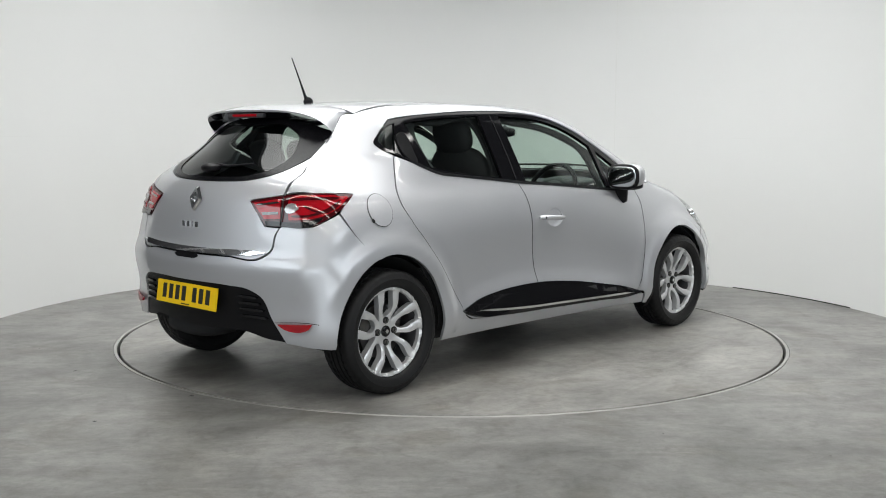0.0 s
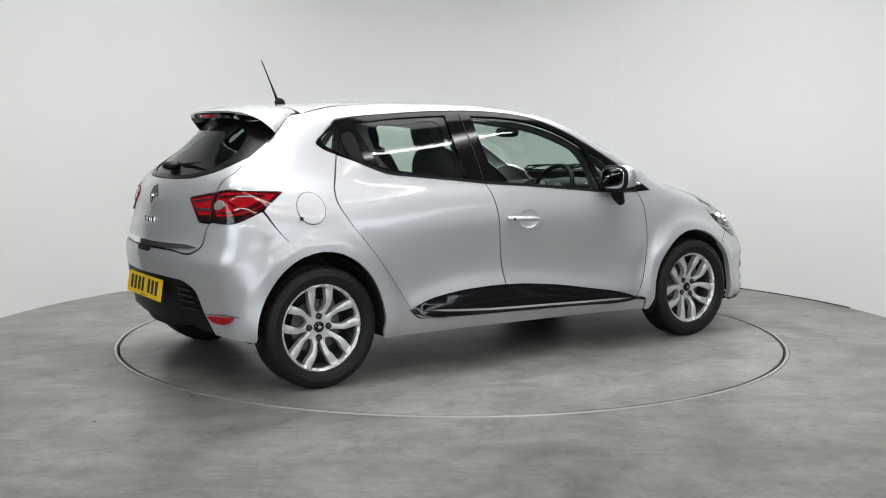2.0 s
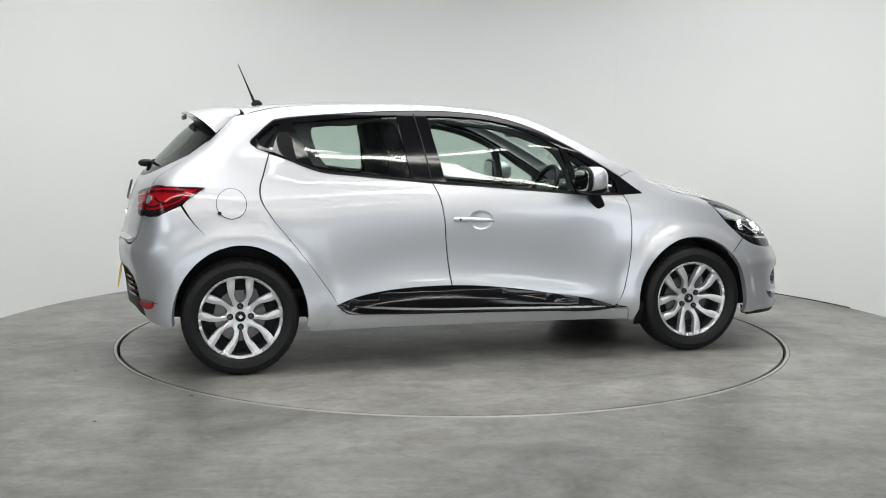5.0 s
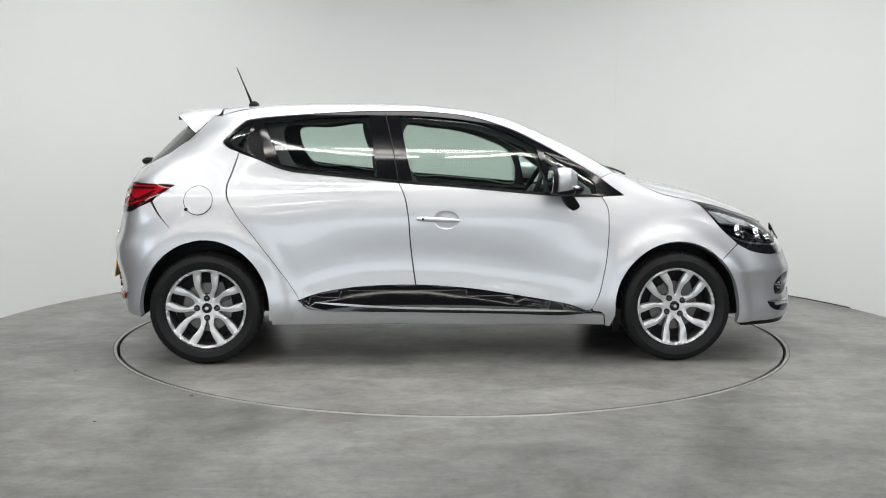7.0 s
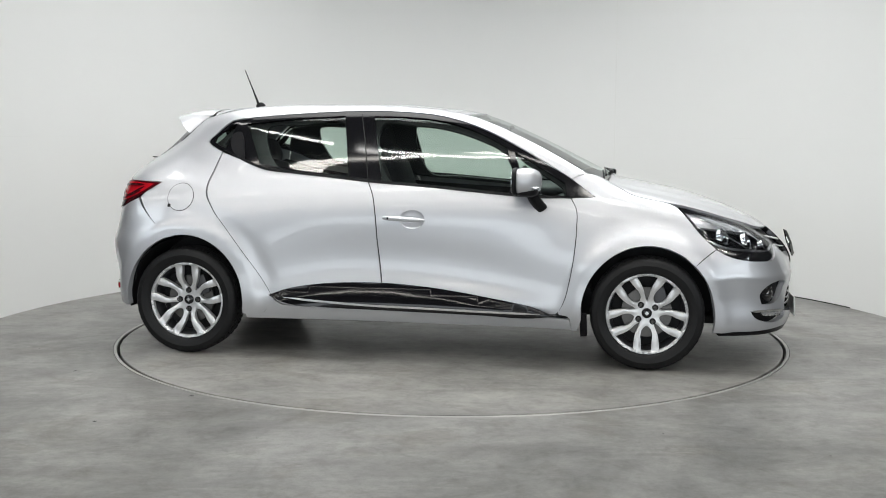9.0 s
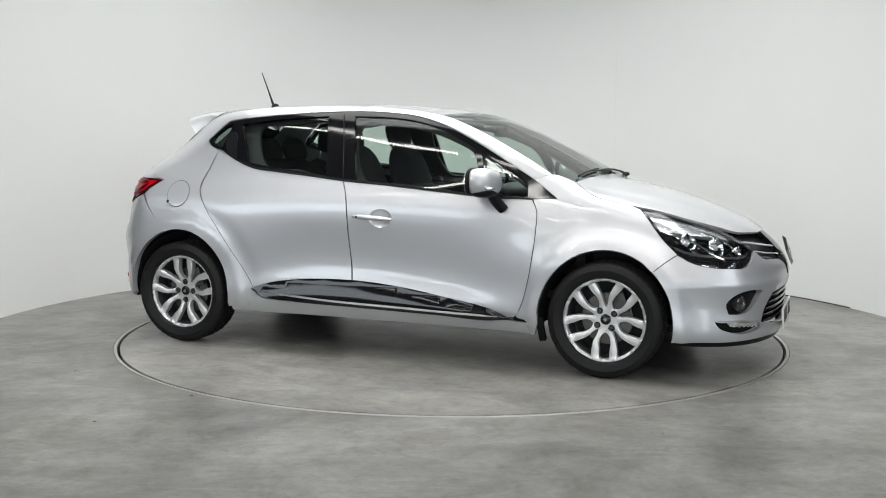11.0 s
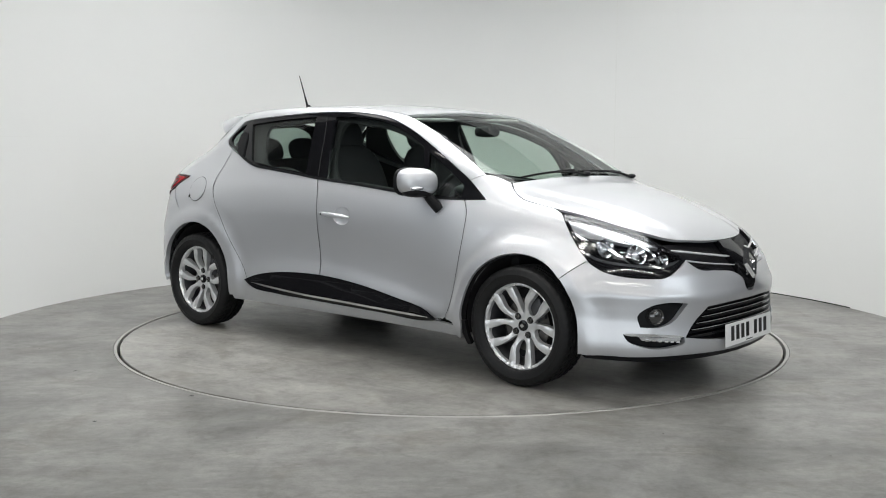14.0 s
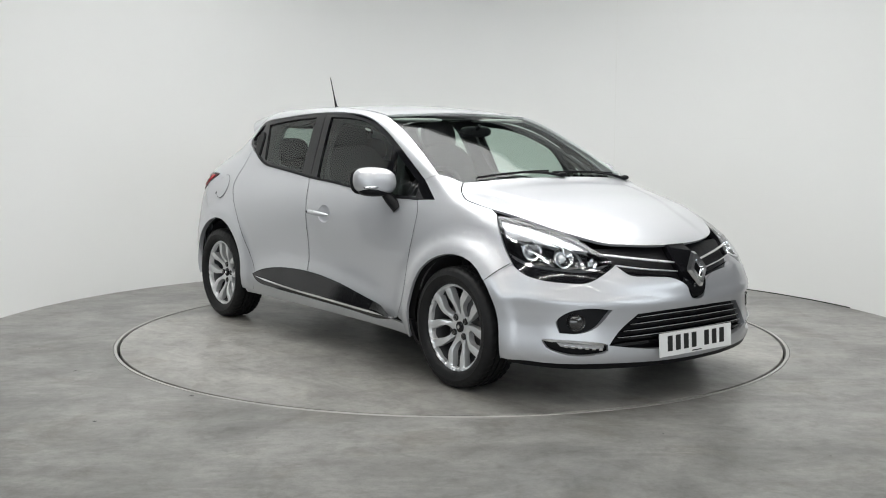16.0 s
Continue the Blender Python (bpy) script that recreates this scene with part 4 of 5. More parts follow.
strip_on("tailgate_strip", "tail", [(0.428, 0.703), (0.25, 0.696), (0, 0.692), (-0.25, 0.696), (-0.428, 0.703)], 0.013, CHROME, gate, 0.010, "chrome strip along the tailgate edge", depth=0.02)
for k, (y, w) in enumerate(((-0.062, 0.022), (-0.025, 0.020), (0.004, 0.008), (0.035, 0.026))):
    c = cast(*rays("tail", np.array([(y * 1.0 + 0.0, 0.812)])))[0]
    part("name_badge", box_bm((c[0] - 0.002, c[1], c[2]), (0.005, w, 0.026)), CHROME, gate, "plain chrome bar", smooth=False)
loft_panel("tailgate_handle", "tail", [(0.02, 0.676), (0.07, 0.674), (0.085, 0.664), (0.07, 0.655), (0.02, 0.652)], BLACK, car, "black tailgate release recess", both=True, lift=0.002, depth=0)

arch_tail = [tuple(a) for a in flat("tail", cast(*rays("side", np.array(arch(HUB_R, 0, 107.6, 185)))))]
RBUMP = [(0.05, 0.672), (0.25, 0.674), (0.412, 0.676), (0.453, 0.709), (0.473, 0.798), (0.485, 0.821), (0.617, 0.831), (0.668, 0.861), (0.703, 0.885, 1), (0.747, 0.815), (0.800, 0.740)] + arch_tail + [(0.66, 0.274, 1), (0.58, 0.280), (0.508, 0.284, 1)]
RBLACK = [(0.05, 0.543), (0.25, 0.541), (0.359, 0.530), (0.407, 0.502), (0.450, 0.398), (0.504, 0.290, 1)]
loft_panel("rear_bumper", "tail", RBUMP + RBLACK[::-1], PAINT, car, "silver painted rear bumper", both=True, depth=0.03, lift_fn=body_form, step=0.028)
RBL = [(0.05, 0.540), (0.25, 0.538), (0.357, 0.527), (0.404, 0.500), (0.447, 0.397), (0.501, 0.288, 1), (0.418, 0.296), (0.338, 0.318), (0.15, 0.315), (0.05, 0.312)]
rear_black = loft_panel("rear_diffuser", "tail", RBL, BLACK, car, "black textured lower rear bumper insert", both=True, lift=-0.008, depth=0.03)
for sgn in (1, -1):
    fl = lambda pts: [(sgn * q[0],) + tuple(q[1:]) for q in pts]
    for z, a in ((0.492, 0.392), (0.462, 0.404), (0.432, 0.418), (0.398, 0.432)):
        strip_on("fin", "tail", fl([(a, z), (0.36, z + 0.002), (0.30, z + 0.002)]), 0.006, GLOSS, rear_black, 0.006, depth=0.016)
    loft_panel("rear_reflector", "tail", fl([(0.481, 0.378, 1), (0.615, 0.388, 1), (0.604, 0.366), (0.508, 0.357)]), RED, car, "red rear reflector", lift=0.015, depth=0.012)
    strip_on("rear_bumper_seam", "tail", fl([(0.46, 0.384), (0.62, 0.391), (0.665, 0.380)]), 0.0016, PIT, car, 0.0095, "dark joint line", depth=0)
    tl = loft_panel("tail_lamp", "tail", fl(TAILLAMP), DEEPRED, car, "red tail lamp with dark lower edge", lift=0.004, depth=0.03)
    loft_panel("brake_lens", "tail", fl([(0.520, 0.958), (0.62, 0.970), (0.735, 0.962, 1), (0.70, 0.912), (0.66, 0.884), (0.610, 0.866), (0.52, 0.858, 1)]), RED, tl, "bright red lens", lift=0.007, depth=0.004)
    loft_panel("fog_lens", "tail", fl([(0.352, 0.930, 1), (0.478, 0.952, 1), (0.484, 0.862, 1), (0.412, 0.858, 1)]), RED, tl, "red inner lens", lift=0.007, depth=0.004)
    loft_panel("reversing_lens", "tail", fl([(0.502, 0.905), (0.516, 0.930), (0.545, 0.932), (0.560, 0.910), (0.54, 0.892), (0.51, 0.890)]), LENSGREY, tl, "clear reversing lens", lift=0.010, depth=0.004)
    loft_panel("lamp_rib", "tail", fl([(0.398, 0.888, 1), (0.474, 0.894, 1), (0.476, 0.882, 1), (0.405, 0.877, 1)]), FOGGLASS, tl, "pale inner reflector", lift=0.009, depth=0.003)
    loft_panel("lamp_foot", "tail", fl([(0.418, 0.850, 1), (0.60, 0.856), (0.648, 0.870), (0.617, 0.838), (0.483, 0.828), (0.422, 0.830, 1)]), GLOSS, tl, "black lower lamp edge", lift=0.008, depth=0.004)
    strip_on("lamp_line", "tail", fl([(0.372, 0.922), (0.42, 0.928), (0.475, 0.936)]), 0.004, FOGGLASS, tl, 0.010, depth=0.002)
    strip_on("lamp_line", "tail", fl([(0.575, 0.925), (0.62, 0.900), (0.655, 0.895), (0.70, 0.925)]), 0.004, DEEPRED, tl, 0.010, depth=0.002)
    strip_on("lamp_line", "tail", fl([(0.53, 0.876), (0.60, 0.880), (0.66, 0.905), (0.705, 0.945)]), 0.005, DEEPRED, tl, 0.010, depth=0.002)
    strip_on("lamp_line", "tail", fl([(0.52, 0.948), (0.60, 0.955), (0.70, 0.955)]), 0.006, DEEPRED, tl, 0.010, depth=0.002)
    strip_on("lamp_split", "tail", fl([(0.492, 0.972), (0.494, 0.90), (0.488, 0.828)]), 0.003, PIT, tl, 0.011, depth=0)


def surface_strip(name, rows, mat, parent, label="", closed=False):
    """A smooth skin between rows of points."""
    n = len(rows[0])
    verts = [tuple(p) for r in rows for p in r]
    faces = [(i * n + j, i * n + j + 1, (i + 1) * n + j + 1, (i + 1) * n + j) for i in range(len(rows) - 1) for j in range(n - 1)]
    bm = bmesh.new()
    vs = [bm.verts.new(v) for v in verts]
    for f in faces:
        bm.faces.new([vs[i] for i in f])
    bmesh.ops.remove_doubles(bm, verts=bm.verts, dist=1e-5)
    bmesh.ops.recalc_face_normals(bm, faces=bm.faces)
    return part(name, bm, mat, parent, label)


def span(points, k):
    """k points evenly along a smooth line in space through the points."""
    p = np.array(points, float)
    s = np.concatenate([[0], np.cumsum(np.linalg.norm(np.diff(p, axis=0), axis=1))])
    q = np.linspace(0, s[-1], k)
    return np.stack([np.interp(q, *(lambda c: (c[0], c[1]))(curve1d(list(zip(s, p[:, i])), 0.012))) for i in range(3)], 1)


def spoiler():
    on_top = cast(*rays("top", np.array([(-1.352, 0.0), (-1.350, -0.2), (-1.344, -0.38), (-1.344, -0.455)])))
    on_side = cast(*rays("slant", np.array([(-1.386, 0.738), (-1.430, 0.692), (-1.478, 0.644)])))
    half_lead = [tuple(q) for q in np.concatenate([on_top, on_side]) + (0, 0, 0.003)]
    half_tail = [(-1.645, 0.0, 1.372), (-1.635, -0.15, 1.371), (-1.605, -0.32, 1.362), (-1.565, -0.44, 1.338), (-1.525, -0.485, 1.305), (-1.485, -0.502, 1.262)]
    k = 15
    lead, tail = span(half_lead, k), span(half_tail, k)
    full = lambda r: np.concatenate([(r * (1, -1, 1))[::-1], r[1:]])
    t = np.linspace(0, 1, k)
    thin = (1 - t**3)[:, None]
    rows = []
    for f in np.linspace(0, 1, 8):
        m = lead * (1 - f) + tail * f
        m[:, 2] += 0.014 * math.sin(math.pi * f) * thin[:, 0]
        rows.append(full(m))
    lip = tail + np.array((0.004, 0, -0.010)) * thin
    under = lead * 0.30 + tail * 0.70 + np.array((0, 0, -0.038)) * thin
    back = lead * 0.62 + tail * 0.38 + np.array((0, 0, -0.066)) * thin
    top = surface_strip("spoiler", rows + [full(lip)], PAINT, car, "silver painted roof spoiler")
    surface_strip("spoiler_underside", [full(lip), full(under), full(back)], GLOSS, top, "black spoiler underside")
    lamp = bmesh.new()
    add_box(lamp, (-1.628, 0, 1.344), (0.02, 0.30, 0.022))
    part("brake_lamp_frame", lamp, GREY, top, "grey brake lamp frame", bevel=0.004)
    part("high_brake_lamp", box_bm((-1.632, 0, 1.345), (0.022, 0.20, 0.013)), RED, top, "red high-level brake lamp", bevel=0.003)


spoiler()
for sgn in (1, -1):
    loft_panel("rear_wing_trim", "tail", [(sgn * a, b, 1) for a, b in ((0.612, 1.206), (0.641, 1.268), (0.628, 1.29), (0.585, 1.235))], GLOSS, car, "gloss black trim beside the rear window", lift=0.004, depth=0.006)
# rear wiper
bm = tube_bm([(-1.80, 0.0, 1.10), (-1.815, -0.10, 1.095), (-1.80, -0.30, 1.11)], [0.014, 0.011, 0.006], 8, 0.6)
wip = part("rear_wiper", bm, BLACK, car, "black rear wiper arm")
part("wiper_hub", blob_bm((-1.845, 0.0, 1.085), (0.045, 0.055, 0.022), 2.4, 16), BLACK, wip)

# fuel flap
circle = lambda cx, cz, r, n=24: [(cx + r * math.cos(2 * math.pi * i / n), cz + r * math.sin(2 * math.pi * i / n)) for i in range(n)]
loft_panel("fuel_flap_joint", "side", circle(-1.424, 0.893, 0.0785), PIT, car, "dark joint round the fuel flap", lift=0.0006, depth=0)
loft_panel("fuel_flap", "side", circle(-1.424, 0.893, 0.0755), PAINT, car, "round silver fuel flap", lift=0.002, depth=0.001)
loft_panel("flap_notch", "side", circle(-1.486, 0.845, 0.010, 10), PIT, car, lift=0.0035, depth=0, label="small dark notch")

# aerial
ant = part("aerial", blob_bm((-1.212, 0.015, 1.425), (0.034, 0.013, 0.026), 1.6, 18), BLACK, car, "black roof aerial")
part("mast", tube_bm([(-1.228, 0.015, 1.44), (-1.262, 0.018, 1.525), (-1.315, 0.022, 1.652)], [0.0085, 0.0045, 0.0026], 8), BLACK, ant)

# cowl and wipers
loft_panel("cowl", "top", [(0.985, -0.3), (0.970, -0.600, 1), (0.998, -0.590, 1), (1.012, -0.3)], BLACK, car, "black cowl under the windscreen", both=True, lift=-0.006, depth=0)
for y0, y1 in ((-0.42, 0.10), (0.12, 0.60)):
    sk = lambda x, y, h: Vector(cast(*rays("top", np.array([(x, y)])))[0]) + Vector((0, 0, h))
    w = part("wiper", tube_bm([sk(1.00, y1, 0.008), sk(0.99, y1 - 0.12, 0.020), sk(0.975, (y0 + y1) / 2, 0.016)], [0.013, 0.009, 0.005], 8, 0.7), BLACK, car, "black windscreen wiper arm")
    part("blade", tube_bm([sk(0.968 - 0.003 * k, y0 + (y1 - y0) * k / 5 - 0.06, 0.010) for k in range(6)], 0.006, 8), BLACK, w)
    part("pivot", blob_bm(sk(1.00, y1, 0.014), (0.022, 0.026, 0.014), 2.2, 14), BLACK, w)


# wheels
def tyre_bm():
    r, w = 0.304, 0.098
    prof = [(0.2165, 0.070), (0.2205, 0.084), (0.227, 0.090), (0.240, 0.0975), (0.258, 0.100), (0.262, 0.1015), (0.264, 0.100), (0.280, 0.097), (0.290, 0.092), (0.297, 0.084), (0.3015, 0.074)]
    tread = [(0.303, 0.058), (0.303, 0.050), (0.296, 0.049), (0.296, 0.042), (0.3035, 0.041), (0.304, 0.022), (0.297, 0.021), (0.297, 0.013), (0.304, 0.012)]
    out = prof + tread
    out = out + [(a, -b) for a, b in out[::-1]]
    n = 180
    bm = lathe_bm(out, n, "y")
    for v in bm.verts:
        rad = math.hypot(v.co.x, v.co.z)
        if rad > 0.2895:
            k = round(math.atan2(v.co.z, v.co.x) / (2 * math.pi) * n + abs(v.co.y) * 60) % 4
            if k == 0 and abs(v.co.y) > 0.03:
                f = (rad - 0.0055) / rad
                v.co.x, v.co.z = v.co.x * f, v.co.z * f
    return bm


def rim_face():
    """Five pairs of arms: U-shaped openings within each pair, V-shaped ones between."""
    loops = [np.array([(0.2135 * math.cos(2 * math.pi * i / 120), 0.2135 * math.sin(2 * math.pi * i / 120)) for i in range(120)])]
    for k in range(5):
        a = radians(90 + 72 * k)
        ux, uy = np.array((math.cos(a), math.sin(a))), np.array((-math.sin(a), math.cos(a)))
        u_hole = [(0.068, 0.0), (0.080, 0.018), (0.120, 0.031), (0.150, 0.0275), (0.192, 0.0265, 1), (0.196, 0.0, ), (0.192, -0.0265, 1), (0.150, -0.0275), (0.120, -0.031), (0.080, -0.018)]
        loops.append(spline([tuple(ux * q[0] + uy * q[1]) + tuple(q[2:]) for q in u_hole], 0.008))
        b = a + radians(36)
        vx, vy = np.array((math.cos(b), math.sin(b))), np.array((-math.sin(b), math.cos(b)))
        v_hole = [(0.062, 0.0), (0.085, 0.010), (0.120, 0.018), (0.150, 0.031), (0.190, 0.055, 1), (0.197, 0.0), (0.190, -0.055, 1), (0.150, -0.031), (0.120, -0.018), (0.085, -0.010)]
        loops.append(spline([tuple(vx * q[0] + vy * q[1]) + tuple(q[2:]) for q in v_hole], 0.008))
    uv, f = fill(loops, 0.012)
    edge = np.concatenate(loops[1:] + [loops[0]])
    d = np.concatenate([np.sqrt(((c[:, None] - edge[None]) ** 2).sum(2)).min(1) for c in np.array_split(uv, 12)])
    r = np.hypot(uv[:, 0], uv[:, 1])
    # the face dishes in towards the hub; its arms are crowned
    y = -0.060 + 0.030 * (1 - smoothstep(0.04, 0.15, r)) - 0.006 * np.clip(d / 0.012, 0, 1) - 0.012 * smoothstep(0.188, 0.205, r)
    verts = [(p[0], q, p[1]) for p, q in zip(uv, y)]
    faces = [tuple(int(i) for i in t[::1]) for t in f]
    bm = bmesh.new()
    vs = [bm.verts.new(v) for v in verts]
    for t in faces:
        try:
            bm.faces.new([vs[i] for i in t])
        except ValueError:
            pass
    loose = [v for v in bm.verts if not v.link_faces]
    bmesh.ops.delete(bm, geom=loose, context="VERTS")
    bmesh.ops.recalc_face_normals(bm, faces=bm.faces)
    if sum(g.normal.y for g in bm.faces) > 0:
        bmesh.ops.reverse_faces(bm, faces=bm.faces)
    rim = [e for e in bm.edges if len(e.link_faces) == 1]
    ext = bmesh.ops.extrude_edge_only(bm, edges=rim)
    for v in [g for g in ext["geom"] if isinstance(g, bmesh.types.BMVert)]:
        v.co.y += 0.034
    return bm


def wheel(spin):
    # the barrel's dark grey holds the shade behind the silver arms
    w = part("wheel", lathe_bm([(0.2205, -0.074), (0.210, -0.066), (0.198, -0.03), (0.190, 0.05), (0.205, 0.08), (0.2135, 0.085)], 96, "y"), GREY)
    w.parent = car
    tagged(w, "silver five-pair-spoke alloy wheel with black tyre")
    part("tyre", tyre_bm(), RUBBER, w, "black tyre with tread blocks")
    face = rim_face()
    face.transform(Matrix.Rotation(radians(spin), 4, "Y") @ Matrix.Diagonal((1.033, 1, 1.033, 1)))
    part("rim", face, ALLOY, w, "silver alloy rim")
    part("centre_cap", lathe_bm([(0.0, -0.047), (0.020, -0.046), (0.027, -0.042), (0.0285, -0.028)], 28, "y"), GLOSS, w, "gloss black centre cap")
    bm = bmesh.new()
    bmesh.ops.create_cube(bm, size=1, matrix=Matrix.Translation((0, -0.0475, 0)) @ Matrix.Rotation(radians(45), 4, "Y") @ Matrix.Diagonal((0.017, 0.004, 0.017, 1)))
    part("cap_badge", bm, CHROME, w, smooth=False)
    for k in range(4):
        a = radians(45 + 90 * k + spin + 45)
        bm = lathe_bm([(0.0, -0.038), (0.006, -0.038), (0.0075, -0.042), (0.010, -0.040), (0.0125, -0.030), (0.015, -0.026)], 14, "y")
        bm.transform(Matrix.Translation((0.054 * math.cos(a), -0.001, 0.054 * math.sin(a))))
        part("wheel_bolt", bm, STEEL, w)
        # dark ring on the face, in place of a shaded bolt hollow
        bm = lathe_bm([(0.011, -0.0425), (0.0165, -0.0425), (0.0170, -0.034)], 20, "y")
        bm.transform(Matrix.Translation((0.054 * math.cos(a), 0, 0.054 * math.sin(a))))
        part("bolt_recess_shade", bm, DARK, w, "dark ring painted as the shade of a bolt recess")
    part("brake_disc", lathe_bm([(0.04, -0.006), (0.075, -0.006), (0.078, 0.0), (0.135, 0.0), (0.135, 0.018), (0.04, 0.018)], 64, "y"), STEEL, w, "worn steel brake disc")
    bm = bmesh.new()
    add_box(bm, (0.095, 0.01, 0.055), (0.07, 0.07, 0.11), Matrix.Rotation(radians(-20), 4, "Y"))
    part("brake_caliper", bm, GREY, w, "grey brake caliper", bevel=0.01)
    part("wheel_back", lathe_bm([(0.0, 0.05), (0.19, 0.05)], 32, "y"), DARK, w)
    return w


rear_right = wheel(0)
front_right = wheel(36)
TRACK = 0.736
rear_right.matrix_basis = pose(HUB_R, -TRACK, HUB_Z)
front_right.matrix_basis = pose(HUB_F, -TRACK, HUB_Z)
copy_thing(rear_right, pose(HUB_R, TRACK, HUB_Z, 0, 0, 180))
copy_thing(front_right, pose(HUB_F, TRACK, HUB_Z, 0, 0, 180))

# underside and wheel houses, all dark
for hub in (HUB_F, HUB_R):
    for sgn in (-1, 1):
        bm = bmesh.new()
        rows = []
        for i in range(33):
            a = radians(-6 + 194 * i / 32)
            rows.append([bm.verts.new((hub + 0.362 * math.cos(a), sgn * y, HUB_Z + 0.362 * math.sin(a))) for y in (0.42, 0.60, 0.775)])
        for a, b in zip(rows, rows[1:]):
            for j in range(2):
                bm.faces.new((a[j], a[j + 1], b[j + 1], b[j]))
        part("wheel_house", bm, DARK, car, "black wheel arch liner")
        part("wheel_house_wall", box_bm((hub, sgn * 0.42, 0.50), (0.76, 0.02, 0.46)), DARK, car, "black wheel arch liner", smooth=False)
part("floor_pan", box_bm((-0.10, 0, 0.22), (1.72, 1.36, 0.06)), DARK, car, "dark underbody", bevel=0.02)
part("floor_pan", box_bm((0.0, 0, 0.26), (3.1, 0.80, 0.08)), DARK, car, "dark underbody", bevel=0.02)
part("rear_undertray", box_bm((-1.55, 0, 0.30), (0.42, 1.05, 0.06)), DARK, car, "dark rear undertray", bevel=0.02)
part("front_undertray", box_bm((1.52, 0, 0.235), (0.55, 1.02, 0.05)), DARK, car, "dark front undertray", bevel=0.02)
part("exhaust_box", blob_bm((-1.72, 0.28, 0.27), (0.14, 0.22, 0.07), 3, 20), DARK, car, "dark exhaust silencer")
for left in (False, True):
    bay = [(-1.74, 0.40, 1)] + [(q[0], q[1]) for q in arch(HUB_R, 0.01, 165, 0, 20)] + [(-1.02, 0.25, 1), (0.84, 0.25, 1)] + [(q[0], q[1]) for q in arch(HUB_F, 0.01, 180, 30, 20)] + [(1.52, 0.62, 1), (1.30, 0.80), (0.9, 0.885, 1), (-0.3, 0.955), (-1.0, 1.03), (-1.25, 1.10, 1), (-1.62, 0.92, 1), (-1.74, 0.75, 1)]
    loft_panel("inner_side", "side", bay, DARK, car, "dark inner body side", lift=-0.045, depth=0, left=left, step=0.06)
    shrink = lambda g, k: grow(g, -k)
    loft_panel("inner_trim", "side", grow(DLO, -0.006), TRIM, car, "dark grey inner window trim", [shrink(QGLASS, 0.022), shrink([(-0.975, 1.318), (-0.78, 1.335), (-0.52, 1.345), (-0.475, 1.035), (-0.667, 1.055), (-0.90, 1.085)], 0.008), shrink([(-0.285, 1.345), (-0.134, 1.338), (0.056, 1.316), (0.276, 1.248), (0.410, 1.180), (0.475, 0.952), (0.265, 0.966), (-0.046, 0.990), (-0.225, 1.005)], 0.008), shrink(TGLASS, 0.012)], lift=-0.055, depth=0.02, left=left, step=0.06)
    loft_panel("mud_flap", "side", [(0.845, 0.30, 1), (0.88, 0.30, 1), (0.885, 0.17, 1), (0.85, 0.165, 1)], BLACK, car, "black mud flap", lift=0.0, depth=0.02, left=left)
    loft_panel("front_mud_flap", "side", [(1.555, 0.245, 1), (1.60, 0.225, 1), (1.60, 0.195, 1), (1.575, 0.19, 1)], BLACK, car, "black mud flap", lift=-0.01, depth=0.02, left=left)
loft_panel("nose_inner", "nose", [(0.05, 0.72), (0.5, 0.72), (0.66, 0.70, 1), (0.66, 0.24, 1), (0.05, 0.2)], DARK, car, "dark structure behind the front bumper", both=True, lift=-0.07, depth=0, step=0.06)
loft_panel("tail_inner", "tail", [(0.05, 1.0), (0.45, 1.0), (0.55, 0.9, 1), (0.55, 0.34, 1), (0.05, 0.34)], DARK, car, "dark structure behind the tailgate", both=True, lift=-0.05, depth=0, step=0.06)

# cabin
loft_panel("headlining", "top", [(0.20, -0.2), (0.17, -0.49, 1), (-0.4, -0.48), (-1.32, -0.45, 1), (-1.34, -0.2)], LINING, car, "grey roof lining", both=True, lift=-0.045, depth=0, step=0.06)
dash = part("dashboard", blob_bm((0.86, 0, 0.80), (0.30, 0.66, 0.155), 3.2, 36), DASH, car, "dark grey plastic dashboard")
part("instrument_hood", blob_bm((0.62, -0.36, 0.945), (0.13, 0.19, 0.045), 2.4, 24), DASH, dash)
part("screen_console", blob_bm((0.60, 0.0, 0.84), (0.06, 0.13, 0.13), 3.0, 20), GLOSS, dash, "gloss black centre console")
part("parcel_shelf", box_bm((-1.45, 0, 0.985), (0.50, 1.08, 0.02)), DASH, car, "dark parcel shelf", bevel=0.006)
part("cabin_floor", box_bm((-0.2, 0, 0.40), (2.2, 1.3, 0.04)), DARK, car, "dark cabin floor", smooth=False)
part("bulkhead", box_bm((1.02, 0, 0.66), (0.05, 1.2, 0.5)), DARK, car, "dark bulkhead", smooth=False)


def front_seat(y):
    s = part("front_seat", blob_bm((-0.06, y, 0.60), (0.27, 0.25, 0.10), 3, 26), CLOTH, car, "dark cloth front seat")
    lean = Matrix.Translation((-0.28, y, 0.62)) @ Matrix.Rotation(radians(-17), 4, "Y")
    part("backrest", blob_bm((0, 0, 0.26), (0.075, 0.245, 0.33), 3, 28, lean), CLOTH, s)
    part("headrest", blob_bm((-0.01, 0, 0.655), (0.050, 0.135, 0.105), 2.8, 24, lean), CLOTH, s)
    for k in (-0.06, 0.06):
        part("headrest_post", tube_bm([lean @ Vector((-0.005, k, 0.50)), lean @ Vector((-0.005, k, 0.62))], 0.006, 8), CHROME, s)


